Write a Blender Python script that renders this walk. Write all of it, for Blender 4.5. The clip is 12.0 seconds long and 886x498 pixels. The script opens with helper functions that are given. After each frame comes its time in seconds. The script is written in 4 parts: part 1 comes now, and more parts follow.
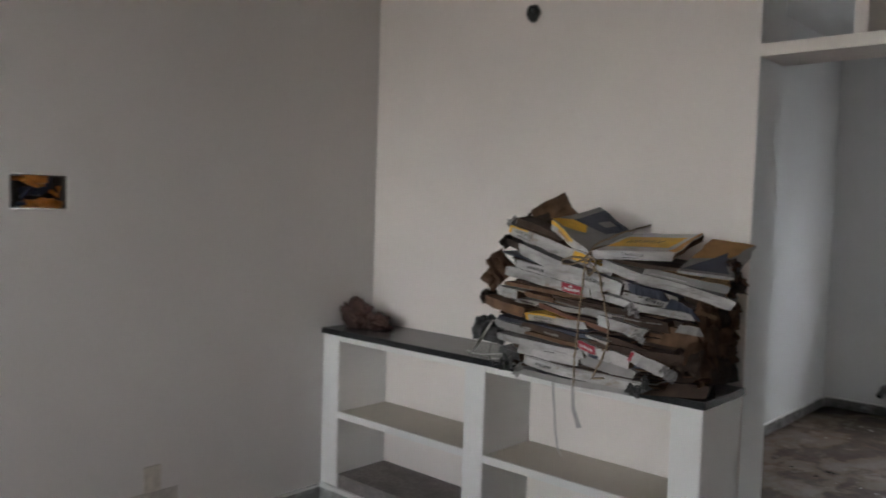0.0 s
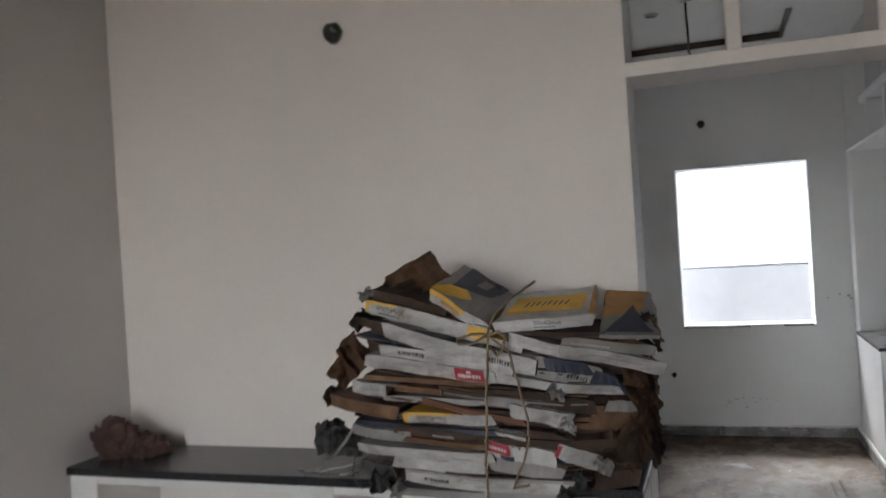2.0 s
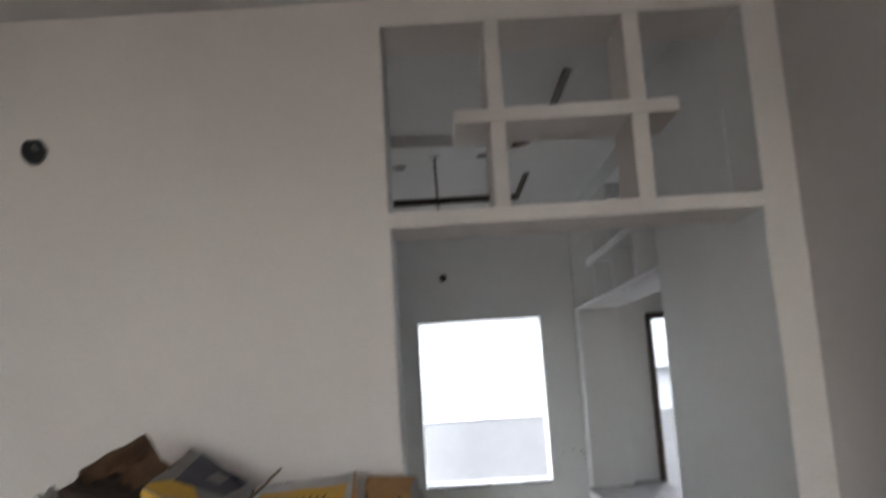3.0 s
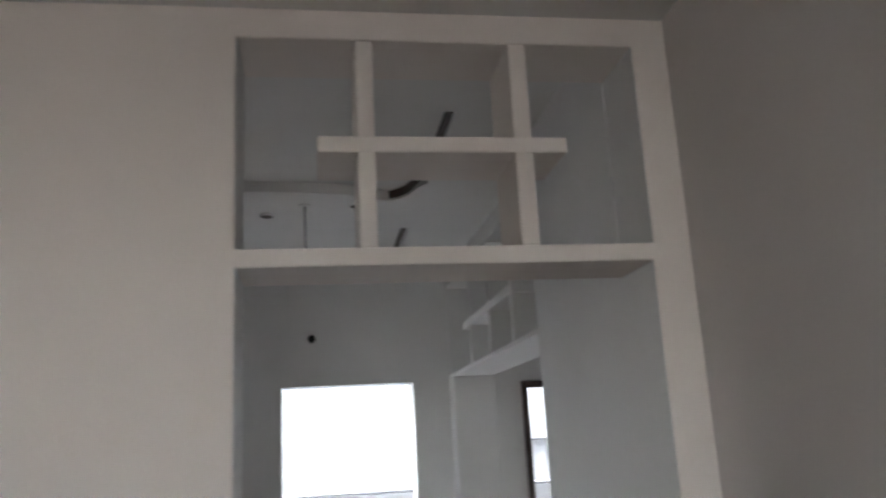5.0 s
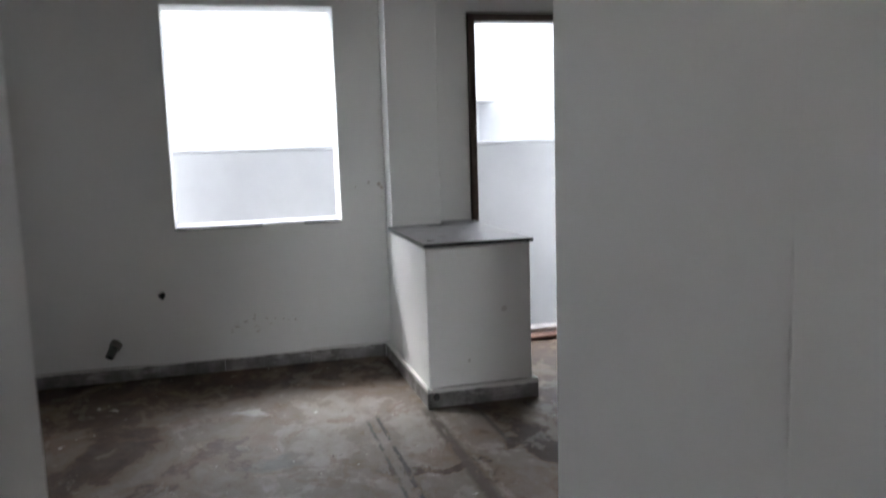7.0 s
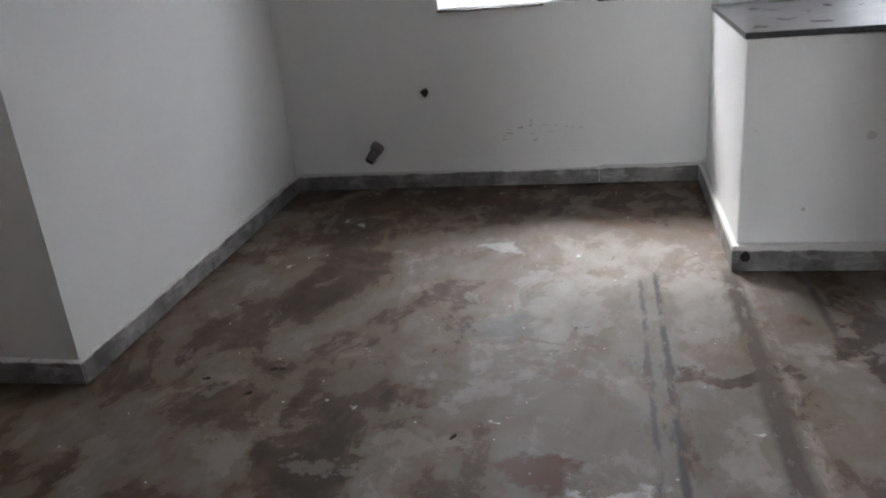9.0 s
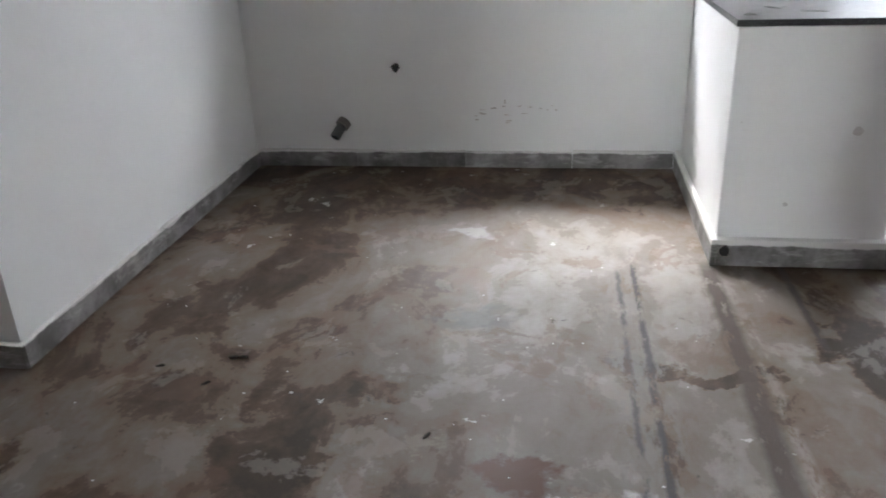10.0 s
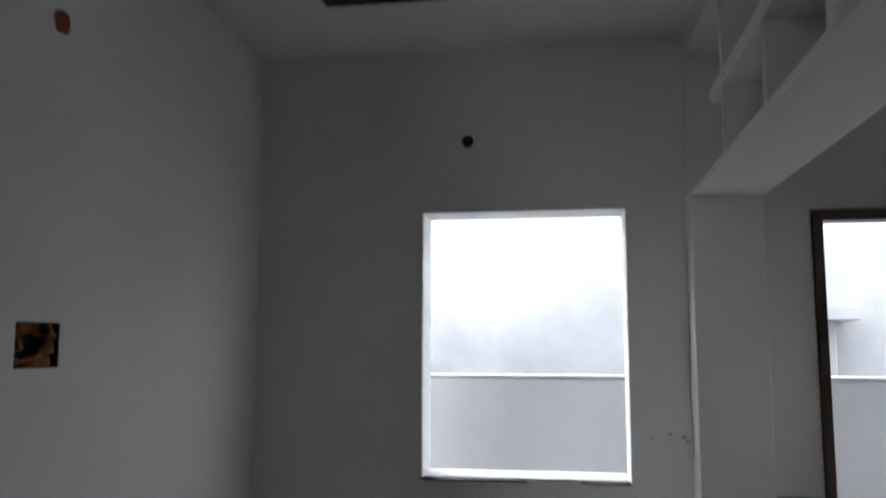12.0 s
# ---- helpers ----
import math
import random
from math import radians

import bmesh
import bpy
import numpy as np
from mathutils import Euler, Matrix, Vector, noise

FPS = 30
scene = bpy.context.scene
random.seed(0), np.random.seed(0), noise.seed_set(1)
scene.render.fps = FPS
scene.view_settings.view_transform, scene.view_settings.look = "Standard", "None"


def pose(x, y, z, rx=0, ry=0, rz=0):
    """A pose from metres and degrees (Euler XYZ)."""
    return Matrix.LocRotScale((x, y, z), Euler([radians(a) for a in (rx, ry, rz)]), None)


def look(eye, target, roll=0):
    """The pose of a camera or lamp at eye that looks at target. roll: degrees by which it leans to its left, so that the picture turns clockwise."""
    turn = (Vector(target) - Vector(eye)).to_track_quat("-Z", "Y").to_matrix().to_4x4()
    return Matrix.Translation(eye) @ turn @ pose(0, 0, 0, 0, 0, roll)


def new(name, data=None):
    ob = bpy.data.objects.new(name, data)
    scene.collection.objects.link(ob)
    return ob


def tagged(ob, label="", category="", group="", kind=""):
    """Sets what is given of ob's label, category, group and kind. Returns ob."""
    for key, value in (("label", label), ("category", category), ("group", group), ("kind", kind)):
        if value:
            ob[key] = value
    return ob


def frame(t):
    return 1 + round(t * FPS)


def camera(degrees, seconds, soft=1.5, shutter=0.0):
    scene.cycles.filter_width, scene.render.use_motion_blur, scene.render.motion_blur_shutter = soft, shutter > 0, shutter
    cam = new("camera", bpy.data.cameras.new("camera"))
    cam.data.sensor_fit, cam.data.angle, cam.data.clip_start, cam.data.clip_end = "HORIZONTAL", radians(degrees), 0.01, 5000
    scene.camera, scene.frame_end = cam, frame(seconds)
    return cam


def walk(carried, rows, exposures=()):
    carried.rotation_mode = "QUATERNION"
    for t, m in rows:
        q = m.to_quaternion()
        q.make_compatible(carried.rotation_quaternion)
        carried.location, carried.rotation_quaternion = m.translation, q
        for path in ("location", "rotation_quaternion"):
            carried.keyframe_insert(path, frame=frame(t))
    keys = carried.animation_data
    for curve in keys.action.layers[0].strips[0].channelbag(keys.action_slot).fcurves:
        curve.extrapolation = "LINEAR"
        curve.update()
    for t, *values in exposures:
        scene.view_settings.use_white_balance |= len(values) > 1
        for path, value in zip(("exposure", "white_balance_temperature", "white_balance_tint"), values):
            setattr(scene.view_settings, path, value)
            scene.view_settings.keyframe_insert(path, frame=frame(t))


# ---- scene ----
# ---- camera and walk ----
cam = camera(58.0, 12.0, 1.7, 0.5)
PATH = [
    (0, (0.119, 0.07, 1.551), (-1.225, 1.548, 1.441), 1.8),
    (0.5, (-0.077, 0.116, 1.58), (-1.183, 1.778, 1.459), 1.6),
    (1, (-0.313, 0.143, 1.587), (-1.112, 1.972, 1.467), 1.4),
    (1.5, (-0.574, 0.179, 1.606), (-1.262, 2.053, 1.486), -0.7),
    (2, (-0.77, 0.391, 1.624), (-1.429, 2.279, 1.618), -3.6),
    (2.5, (-0.878, 0.641, 1.638), (-1.238, 2.608, 1.656), -4.2),
    (3, (-0.896, 0.757, 1.706), (-0.884, 2.732, 2.016), -3.6),
    (3.2, (-0.856, 0.729, 1.715), (-0.783, 2.691, 2.097), -2.9),
    (4.8, (-0.825, 0.99, 1.696), (-0.605, 2.924, 2.155), -2.7),
    (5, (-0.834, 1.065, 1.7), (-0.519, 2.986, 2.159), -3.1),
    (5.5, (-0.808, 1.326, 1.646), (-0.307, 3.235, 1.967), -1.6),
    (6, (-0.746, 1.605, 1.605), (-0.223, 3.522, 1.825), -0.6),
    (6.3, (-0.785, 1.77, 1.505), (-0.243, 3.688, 1.685), -0.3),
    (6.5, (-0.793, 1.913, 1.426), (-0.259, 3.839, 1.497), -0.1),
    (6.7, (-0.815, 2.036, 1.375), (-0.267, 3.956, 1.26), -1.5),
    (8.3, (-0.407, 2.928, 1.222), (-0.212, 4.866, 0.768), -2.2),
    (8.5, (-0.359, 2.984, 1.22), (-0.389, 4.921, 0.722), -3.7),
    (9, (-0.327, 3.215, 1.209), (-0.73, 5.029, 0.47), -5.3),
    (9.5, (-0.377, 3.289, 1.21), (-0.786, 5.087, 0.437), -4.7),
    (10, (-0.414, 3.33, 1.19), (-0.701, 5.141, 0.391), -2.2),
    (10.5, (-0.436, 3.333, 1.251), (-0.666, 5.251, 0.732), -0.2),
    (11, (-0.441, 3.322, 1.323), (-0.676, 5.289, 1.049), -0.1),
    (11.5, (-0.438, 3.283, 1.428), (-0.681, 5.268, 1.47), 0.2),
    (12, (-0.424, 3.249, 1.49), (-0.721, 5.213, 1.721), 0.1),
]
EXPOSURES = [(0.0, 4.75), (3.0, 4.72), (5.0, 4.75), (6.5, 4.58), (8.5, 4.65), (9.5, 5.6), (10.0, 5.6), (10.5, 5.0), (11.0, 4.3), (12.0, 3.88)]
walk(cam, [(t, look(eye, target, roll)) for t, eye, target, roll in PATH], EXPOSURES)

# ---- world and light ----
world = bpy.data.worlds.new("overcast_sky")
scene.world = world
world.use_nodes = True
wn = world.node_tree
sky = wn.nodes.new("ShaderNodeTexSky")
sky.sky_type = 'NISHITA'
sky.sun_disc = False
sky.sun_elevation = radians(50.4)
sky.sun_rotation = radians(-26.6)
sky.dust_density = 0.8
soften = wn.nodes.new("ShaderNodeHueSaturation")
soften.inputs["Saturation"].default_value = 0.22
wn.links.new(sky.outputs["Color"], soften.inputs["Color"])
wn.links.new(soften.outputs["Color"], wn.nodes["Background"].inputs["Color"])
wn.nodes["Background"].inputs["Strength"].default_value = 0.15

sun_data = bpy.data.lights.new("sun", 'SUN')
sun_data.energy = 0.09
sun_data.angle = radians(13)
sun_data.color = (1.0, 0.985, 0.97)
sun = new("sun", sun_data)
sun.matrix_world = look((-5.0, 10.0, 13.5), (0.0, 0.0, 0.0))


# ---- materials ----
def nodes_of(name):
    m = bpy.data.materials.new(name)
    m.use_nodes = True
    nt = m.node_tree
    return m, nt, nt.nodes["Principled BSDF"]


def noise_tex(nt, vec, scale, detail=5.0, rough=0.55, distort=0.0):
    n = nt.nodes.new("ShaderNodeTexNoise")
    n.inputs["Scale"].default_value = scale
    n.inputs["Detail"].default_value = detail
    n.inputs["Roughness"].default_value = rough
    n.inputs["Distortion"].default_value = distort
    nt.links.new(vec, n.inputs["Vector"])
    return n.outputs["Fac"]


def ramp(nt, fac, stops):
    r = nt.nodes.new("ShaderNodeValToRGB")
    r.color_ramp.elements[0].position, r.color_ramp.elements[0].color = stops[0][0], (*stops[0][1], 1)
    r.color_ramp.elements[1].position, r.color_ramp.elements[1].color = stops[-1][0], (*stops[-1][1], 1)
    for pos, col in stops[1:-1]:
        e = r.color_ramp.elements.new(pos)
        e.color = (*col, 1)
    nt.links.new(fac, r.inputs["Fac"])
    return r.outputs["Color"]


def step(nt, fac, lo, hi):
    r = nt.nodes.new("ShaderNodeMapRange")
    r.inputs["From Min"].default_value, r.inputs["From Max"].default_value = lo, hi
    nt.links.new(fac, r.inputs["Value"])
    return r.outputs["Result"]


def math_node(nt, op, a, b):
    n = nt.nodes.new("ShaderNodeMath")
    n.operation = op
    for i, v in enumerate((a, b)):
        if isinstance(v, (int, float)):
            n.inputs[i].default_value = v
        else:
            nt.links.new(v, n.inputs[i])
    return n.outputs["Value"]


def mix(nt, fac, a, b):
    n = nt.nodes.new("ShaderNodeMix")
    n.data_type = 'RGBA'
    if isinstance(fac, (int, float)):
        n.inputs[0].default_value = fac
    else:
        nt.links.new(fac, n.inputs[0])
    for i, v in ((6, a), (7, b)):
        if isinstance(v, tuple):
            n.inputs[i].default_value = (*v, 1)
        else:
            nt.links.new(v, n.inputs[i])
    return n.outputs[2]


def coords(nt, scale=(1, 1, 1)):
    t = nt.nodes.new("ShaderNodeTexCoord")
    m = nt.nodes.new("ShaderNodeMapping")
    m.inputs["Scale"].default_value = scale
    nt.links.new(t.outputs["Object"], m.inputs["Vector"])
    return m.outputs["Vector"]


def relief(nt, bsdf, fac, strength, distance):
    b = nt.nodes.new("ShaderNodeBump")
    b.inputs["Strength"].default_value = strength
    b.inputs["Distance"].default_value = distance
    nt.links.new(fac, b.inputs["Height"])
    nt.links.new(b.outputs["Normal"], bsdf.inputs["Normal"])


def paint(name, colour, rough=0.6, blotch=0.05, grime=0.0):
    """Trowelled and painted plaster, with faint unevenness and a little grime."""
    m, nt, bsdf = nodes_of(name)
    v = coords(nt)
    dim = tuple(c * (1 - blotch) for c in colour)
    col = mix(nt, step(nt, noise_tex(nt, v, 1.3, 4), 0.35, 0.65), dim, colour)
    col = mix(nt, math_node(nt, 'MULTIPLY', step(nt, noise_tex(nt, v, 26, 6, 0.7), 0.5, 0.8), blotch * 2), col, tuple(c * 0.9 for c in colour))
    if grime:
        spots = step(nt, noise_tex(nt, v, 9, 8, 0.75), 0.62, 0.8)
        col = mix(nt, math_node(nt, 'MULTIPLY', spots, grime), col, tuple(c * 0.5 for c in colour))
    nt.links.new(col, bsdf.inputs["Base Color"])
    bsdf.inputs["Roughness"].default_value = rough
    fine = math_node(nt, 'ADD', noise_tex(nt, v, 5, 3), math_node(nt, 'MULTIPLY', noise_tex(nt, v, 130, 3), 0.12))
    relief(nt, bsdf, fine, 0.35, 0.006)
    return m


def plain(name, colour, rough=0.6, vary=0.15, scale=30, metal=0.0, bump=0.2):
    """A small thing's surface: one colour with grain and wear at two scales."""
    m, nt, bsdf = nodes_of(name)
    v = coords(nt)
    dark = tuple(c * (1 - vary) for c in colour)
    light = tuple(min(1, c * (1 + vary)) for c in colour)
    col = mix(nt, step(nt, noise_tex(nt, v, scale, 6, 0.65), 0.3, 0.7), dark, light)
    col = mix(nt, step(nt, noise_tex(nt, v, scale * 0.15, 3), 0.45, 0.75), col, tuple(c * (1 - vary) for c in colour))
    nt.links.new(col, bsdf.inputs["Base Color"])
    bsdf.inputs["Roughness"].default_value = rough
    bsdf.inputs["Metallic"].default_value = metal
    relief(nt, bsdf, noise_tex(nt, v, scale * 2, 4), bump, 0.003)
    return m


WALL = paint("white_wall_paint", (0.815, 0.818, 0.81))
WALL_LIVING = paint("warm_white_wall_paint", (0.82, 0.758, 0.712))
# Side walls: a dimmer white, with their weaker light put into the paint.
WALL_SHADED = paint("shaded_white_wall_paint", (0.65, 0.615, 0.588))
CEILING = paint("white_ceiling_paint", (0.78, 0.775, 0.76), 0.7)
SHELF_PAINT = paint("white_shelf_paint", (0.80, 0.785, 0.76), 0.5, 0.05, 0.15)
COUNTER_PAINT = paint("white_counter_paint", (0.80, 0.80, 0.79), 0.45, 0.05, 0.25)
OUTER_PLASTER = paint("grey_cement_plaster", (0.4, 0.41, 0.43), 0.85, 0.16, 0.25)
NEIGHBOUR_PLASTER = paint("pale_outer_plaster", (0.38, 0.39, 0.405), 0.85, 0.3, 0.35)


def floor_material():
    """Raw cement screed under brown dirt: layered stains, pale worn patches, plaster splashes, a damp sheen and a
    painted band of shade below the window.
    """
    m, nt, bsdf = nodes_of("dirty_cement_floor")
    v = coords(nt)
    long = coords(nt, (1.25, 0.85, 1))
    wobble = nt.nodes.new("ShaderNodeTexNoise")
    wobble.inputs["Scale"].default_value = 4.0
    wobble.inputs["Detail"].default_value = 6.0
    wobble.inputs["Roughness"].default_value = 0.65
    nt.links.new(v, wobble.inputs["Vector"])
    push = nt.nodes.new("ShaderNodeVectorMath")
    push.operation = 'MULTIPLY_ADD'
    push.inputs[1].default_value = (0.5, 0.5, 0)
    nt.links.new(wobble.outputs["Color"], push.inputs[0])
    nt.links.new(v, push.inputs[2])
    fine = noise_tex(nt, v, 60, 6, 0.7)
    mid = noise_tex(nt, long, 7.0, 8, 0.62, 0.6)
    field = noise_tex(nt, long, 2.6, 7, 0.6, 0.5)
    field = math_node(nt, 'ADD', field, math_node(nt, 'MULTIPLY', math_node(nt, 'SUBTRACT', mid, 0.5), 0.42))
    field = math_node(nt, 'ADD', field, math_node(nt, 'MULTIPLY', math_node(nt, 'SUBTRACT', fine, 0.5), 0.09))

    def inside(x, y, rx, ry, soft):
        place = nt.nodes.new("ShaderNodeMapping")
        place.vector_type = 'TEXTURE'
        place.inputs["Location"].default_value = (x + 0.25, y + 0.25, 0)
        place.inputs["Scale"].default_value = (rx, ry, 1)
        nt.links.new(push.outputs["Vector"], place.inputs["Vector"])
        length = nt.nodes.new("ShaderNodeVectorMath")
        length.operation = 'LENGTH'
        nt.links.new(place.outputs["Vector"], length.inputs[0])
        return step(nt, length.outputs["Value"], 1.0 + soft, 1.0 - soft)

    for x, y, rx, ry, amount in ((-0.40, 6.1, 0.6, 0.42, 0.15), (-0.50, 5.33, 0.32, 0.5, 0.15), (-0.02, 5.6, 0.14, 0.5, 0.17), (0.25, 5.62, 0.13, 0.27, 0.18), (-0.30, 4.6, 0.3, 0.32, 0.12),
                                 (0.05, 4.95, 0.18, 0.22, 0.13), (-1.39, 4.8, 0.2, 0.17, 0.14), (-0.845, 4.72, 0.05, 0.2, 0.16), (-1.05, 5.6, 0.2, 0.12, 0.05)):
        field = math_node(nt, 'ADD', field, math_node(nt, 'MULTIPLY', inside(x, y, rx, ry, 0.35), amount))
    # Dark patches; the wide one at y 6.85 paints the shade below the window.
    for x, y, rx, ry, amount in ((-1.09, 4.83, 0.13, 0.24, 0.14), (-0.82, 5.13, 0.13, 0.07, 0.16), (0.03, 5.25, 0.14, 0.035, 0.25), (0.45, 5.35, 0.1, 0.25, 0.25), (-0.62, 5.4, 0.14, 0.022, 0.12), (-1.0, 6.85, 1.3, 0.2, 0.1), (-1.55, 5.9, 0.35, 0.6, 0.04)):
        field = math_node(nt, 'SUBTRACT', field, math_node(nt, 'MULTIPLY', inside(x, y, rx, ry, 0.2), amount))
    col = ramp(nt, field, [(0.33, (0.042, 0.027, 0.017)), (0.43, (0.078, 0.051, 0.034)), (0.47, (0.104, 0.07, 0.047)), (0.483, (0.148, 0.106, 0.075)), (0.57, (0.165, 0.133, 0.107)),
                           (0.586, (0.17, 0.143, 0.12)), (0.69, (0.192, 0.169, 0.148)), (0.703, (0.23, 0.207, 0.185)), (0.82, (0.285, 0.268, 0.248))])
    rust = math_node(nt, 'MULTIPLY', step(nt, noise_tex(nt, long, 3.4, 7, 0.6, 0.8), 0.56, 0.6), 0.42)
    col = mix(nt, rust, col, (0.15, 0.088, 0.058))
    slurry = math_node(nt, 'MULTIPLY', step(nt, noise_tex(nt, coords(nt, (1.0, 0.7, 1.3)), 5.2, 9, 0.66, 0.3), 0.57, 0.6), 0.35)
    col = mix(nt, slurry, col, (0.3, 0.27, 0.236))
    col = mix(nt, math_node(nt, 'MULTIPLY', inside(-0.5, 4.77, 0.11, 0.06, 0.2), 0.9), col, (0.1, 0.045, 0.028))
    col = mix(nt, math_node(nt, 'MULTIPLY', inside(-0.3, 4.72, 0.09, 0.035, 0.25), 0.85), col, (0.5, 0.49, 0.47))
    col = mix(nt, math_node(nt, 'MULTIPLY', inside(-0.75, 6.18, 0.1, 0.05, 0.25), 0.7), col, (0.45, 0.44, 0.42))
    col = mix(nt, math_node(nt, 'MULTIPLY', inside(-0.68, 5.5, 0.1, 0.07, 0.4), 0.6), col, (0.12, 0.125, 0.13))
    cells = nt.nodes.new("ShaderNodeTexVoronoi")
    cells.inputs["Scale"].default_value = 6.0
    nt.links.new(push.outputs["Vector"], cells.inputs["Vector"])
    splash = math_node(nt, 'MULTIPLY', step(nt, cells.outputs["Distance"], 0.13, 0.09), step(nt, noise_tex(nt, v, 3.5, 5, 0.7), 0.54, 0.57))
    col = mix(nt, math_node(nt, 'MULTIPLY', splash, 0.8), col, (0.56, 0.55, 0.53))
    pits = nt.nodes.new("ShaderNodeTexVoronoi")
    pits.inputs["Scale"].default_value = 15.0
    nt.links.new(push.outputs["Vector"], pits.inputs["Vector"])
    dark_pits = math_node(nt, 'MULTIPLY', step(nt, pits.outputs["Distance"], 0.2, 0.12), step(nt, noise_tex(nt, v, 4.5, 5, 0.7), 0.55, 0.6))
    col = mix(nt, math_node(nt, 'MULTIPLY', dark_pits, 0.65), col, (0.06, 0.046, 0.038))
    axes = nt.nodes.new("ShaderNodeSeparateXYZ")
    nt.links.new(v, axes.inputs["Vector"])
    waver = math_node(nt, 'MULTIPLY', math_node(nt, 'SUBTRACT', noise_tex(nt, v, 9, 6, 0.7), 0.5), 0.035)
    ends = math_node(nt, 'MULTIPLY', math_node(nt, 'SUBTRACT', noise_tex(nt, v, 5, 3), 0.5), 0.3)
    broken = noise_tex(nt, coords(nt, (3.0, 1.0, 1.0)), 8, 6, 0.7)
    # old joint lines: a pale smear of cement on either side, then the dark line itself
    for x, y0, y1, half, soft, tone, amount, cover in ((-0.186, 4.5, 6.05, 0.075, 0.03, (0.2, 0.185, 0.17), 0.7, 0.5), (-0.214, 4.4, 5.87, 0.006, 0.006, (0.055, 0.052, 0.052), 0.8, 0.46),
                                                        (-0.158, 4.3, 5.98, 0.008, 0.006, (0.035, 0.034, 0.036), 0.85, 0.44), (0.094, 4.7, 5.95, 0.024, 0.014, (0.075, 0.057, 0.046), 0.9, 0.4),
                                                        (0.15, 4.6, 5.6, 0.012, 0.01, (0.3, 0.275, 0.25), 0.6, 0.5), (0.335, 5.4, 5.95, 0.01, 0.008, (0.07, 0.06, 0.055), 0.9, 0.4)):
        off = math_node(nt, 'ABSOLUTE', math_node(nt, 'ADD', math_node(nt, 'SUBTRACT', axes.outputs["X"], x), waver), 0.0)
        along = math_node(nt, 'ABSOLUTE', math_node(nt, 'ADD', math_node(nt, 'SUBTRACT', axes.outputs["Y"], (y0 + y1) / 2), ends), 0.0)
        mask = math_node(nt, 'MULTIPLY', step(nt, off, half + soft, half - soft * 0.5), step(nt, along, (y1 - y0) / 2 + 0.06, (y1 - y0) / 2 - 0.06))
        mask = math_node(nt, 'MULTIPLY', mask, step(nt, broken, cover - 0.04, cover + 0.05))
        col = mix(nt, math_node(nt, 'MULTIPLY', mask, amount), col, tone)
    nt.links.new(col, bsdf.inputs["Base Color"])
    rough = math_node(nt, 'ADD', math_node(nt, 'MULTIPLY', step(nt, noise_tex(nt, long, 2.6, 7, 0.6), 0.3, 0.7), 0.3), 0.46)
    nt.links.new(rough, bsdf.inputs["Roughness"])
    bsdf.inputs["Specular IOR Level"].default_value = 0.35
    relief(nt, bsdf, math_node(nt, 'ADD', mid, math_node(nt, 'MULTIPLY', fine, 0.3)), 0.3, 0.006)
    return m


def granite_material():
    """Black polished stone under a film of dust and cement."""
    m, nt, bsdf = nodes_of("dusty_black_granite")
    v = coords(nt)
    speck = mix(nt, step(nt, noise_tex(nt, v, 240, 2), 0.55, 0.7), (0.018, 0.018, 0.02), (0.07, 0.07, 0.075))
    geo = nt.nodes.new("ShaderNodeNewGeometry")
    sep = nt.nodes.new("ShaderNodeSeparateXYZ")
    nt.links.new(geo.outputs["Normal"], sep.inputs["Vector"])
    top = step(nt, sep.outputs["Z"], 0.6, 0.95)
    dust = step(nt, noise_tex(nt, v, 7.0, 9, 0.66, 0.5), 0.34, 0.6)
    dusty = math_node(nt, 'MULTIPLY', math_node(nt, 'MULTIPLY', dust, top), DUST)
    col = mix(nt, dusty, speck, (0.38, 0.365, 0.37))
    nt.links.new(col, bsdf.inputs["Base Color"])
    nt.links.new(math_node(nt, 'ADD', math_node(nt, 'MULTIPLY', dusty, 0.5), 0.22), bsdf.inputs["Roughness"])
    return m


DUST = 0.75
GRANITE = granite_material()
DUST = 0.07
GRANITE_SHELF = granite_material()
DUSTY_BOARD = paint("dusty_beige_board", (0.56, 0.51, 0.44), 0.7, 0.1, 0.2)
FLOOR = floor_material()


def skirting_material():
    """Grey cement tile with wall paint slopped over its top edge."""
    m, nt, bsdf = nodes_of("grey_skirting_tile")
    v = coords(nt)
    sep = nt.nodes.new("ShaderNodeSeparateXYZ")
    nt.links.new(v, sep.inputs["Vector"])
    info = nt.nodes.new("ShaderNodeObjectInfo")
    grey = ramp(nt, noise_tex(nt, v, 6, 7, 0.65), [(0.34, (0.1, 0.094, 0.088)), (0.5, (0.21, 0.205, 0.2)), (0.64, (0.34, 0.335, 0.325))])
    grey = mix(nt, math_node(nt, 'MULTIPLY', info.outputs["Random"], 0.35), grey, (0.13, 0.12, 0.115))
    smear = math_node(nt, 'MULTIPLY', step(nt, noise_tex(nt, coords(nt, (0.6, 0.6, 2.0)), 11, 7, 0.7, 0.4), 0.54, 0.66), 0.55)
    grey = mix(nt, smear, grey, (0.5, 0.49, 0.475))
    edge = math_node(nt, 'ADD', sep.outputs["Z"], math_node(nt, 'MULTIPLY', noise_tex(nt, v, 6, 9, 0.72), 0.04))
    col = mix(nt, step(nt, edge, 0.096, 0.101), grey, (0.68, 0.67, 0.65))
    nt.links.new(col, bsdf.inputs["Base Color"])
    bsdf.inputs["Roughness"].default_value = 0.6
    relief(nt, bsdf, noise_tex(nt, v, 40, 5), 0.3, 0.004)
    return m


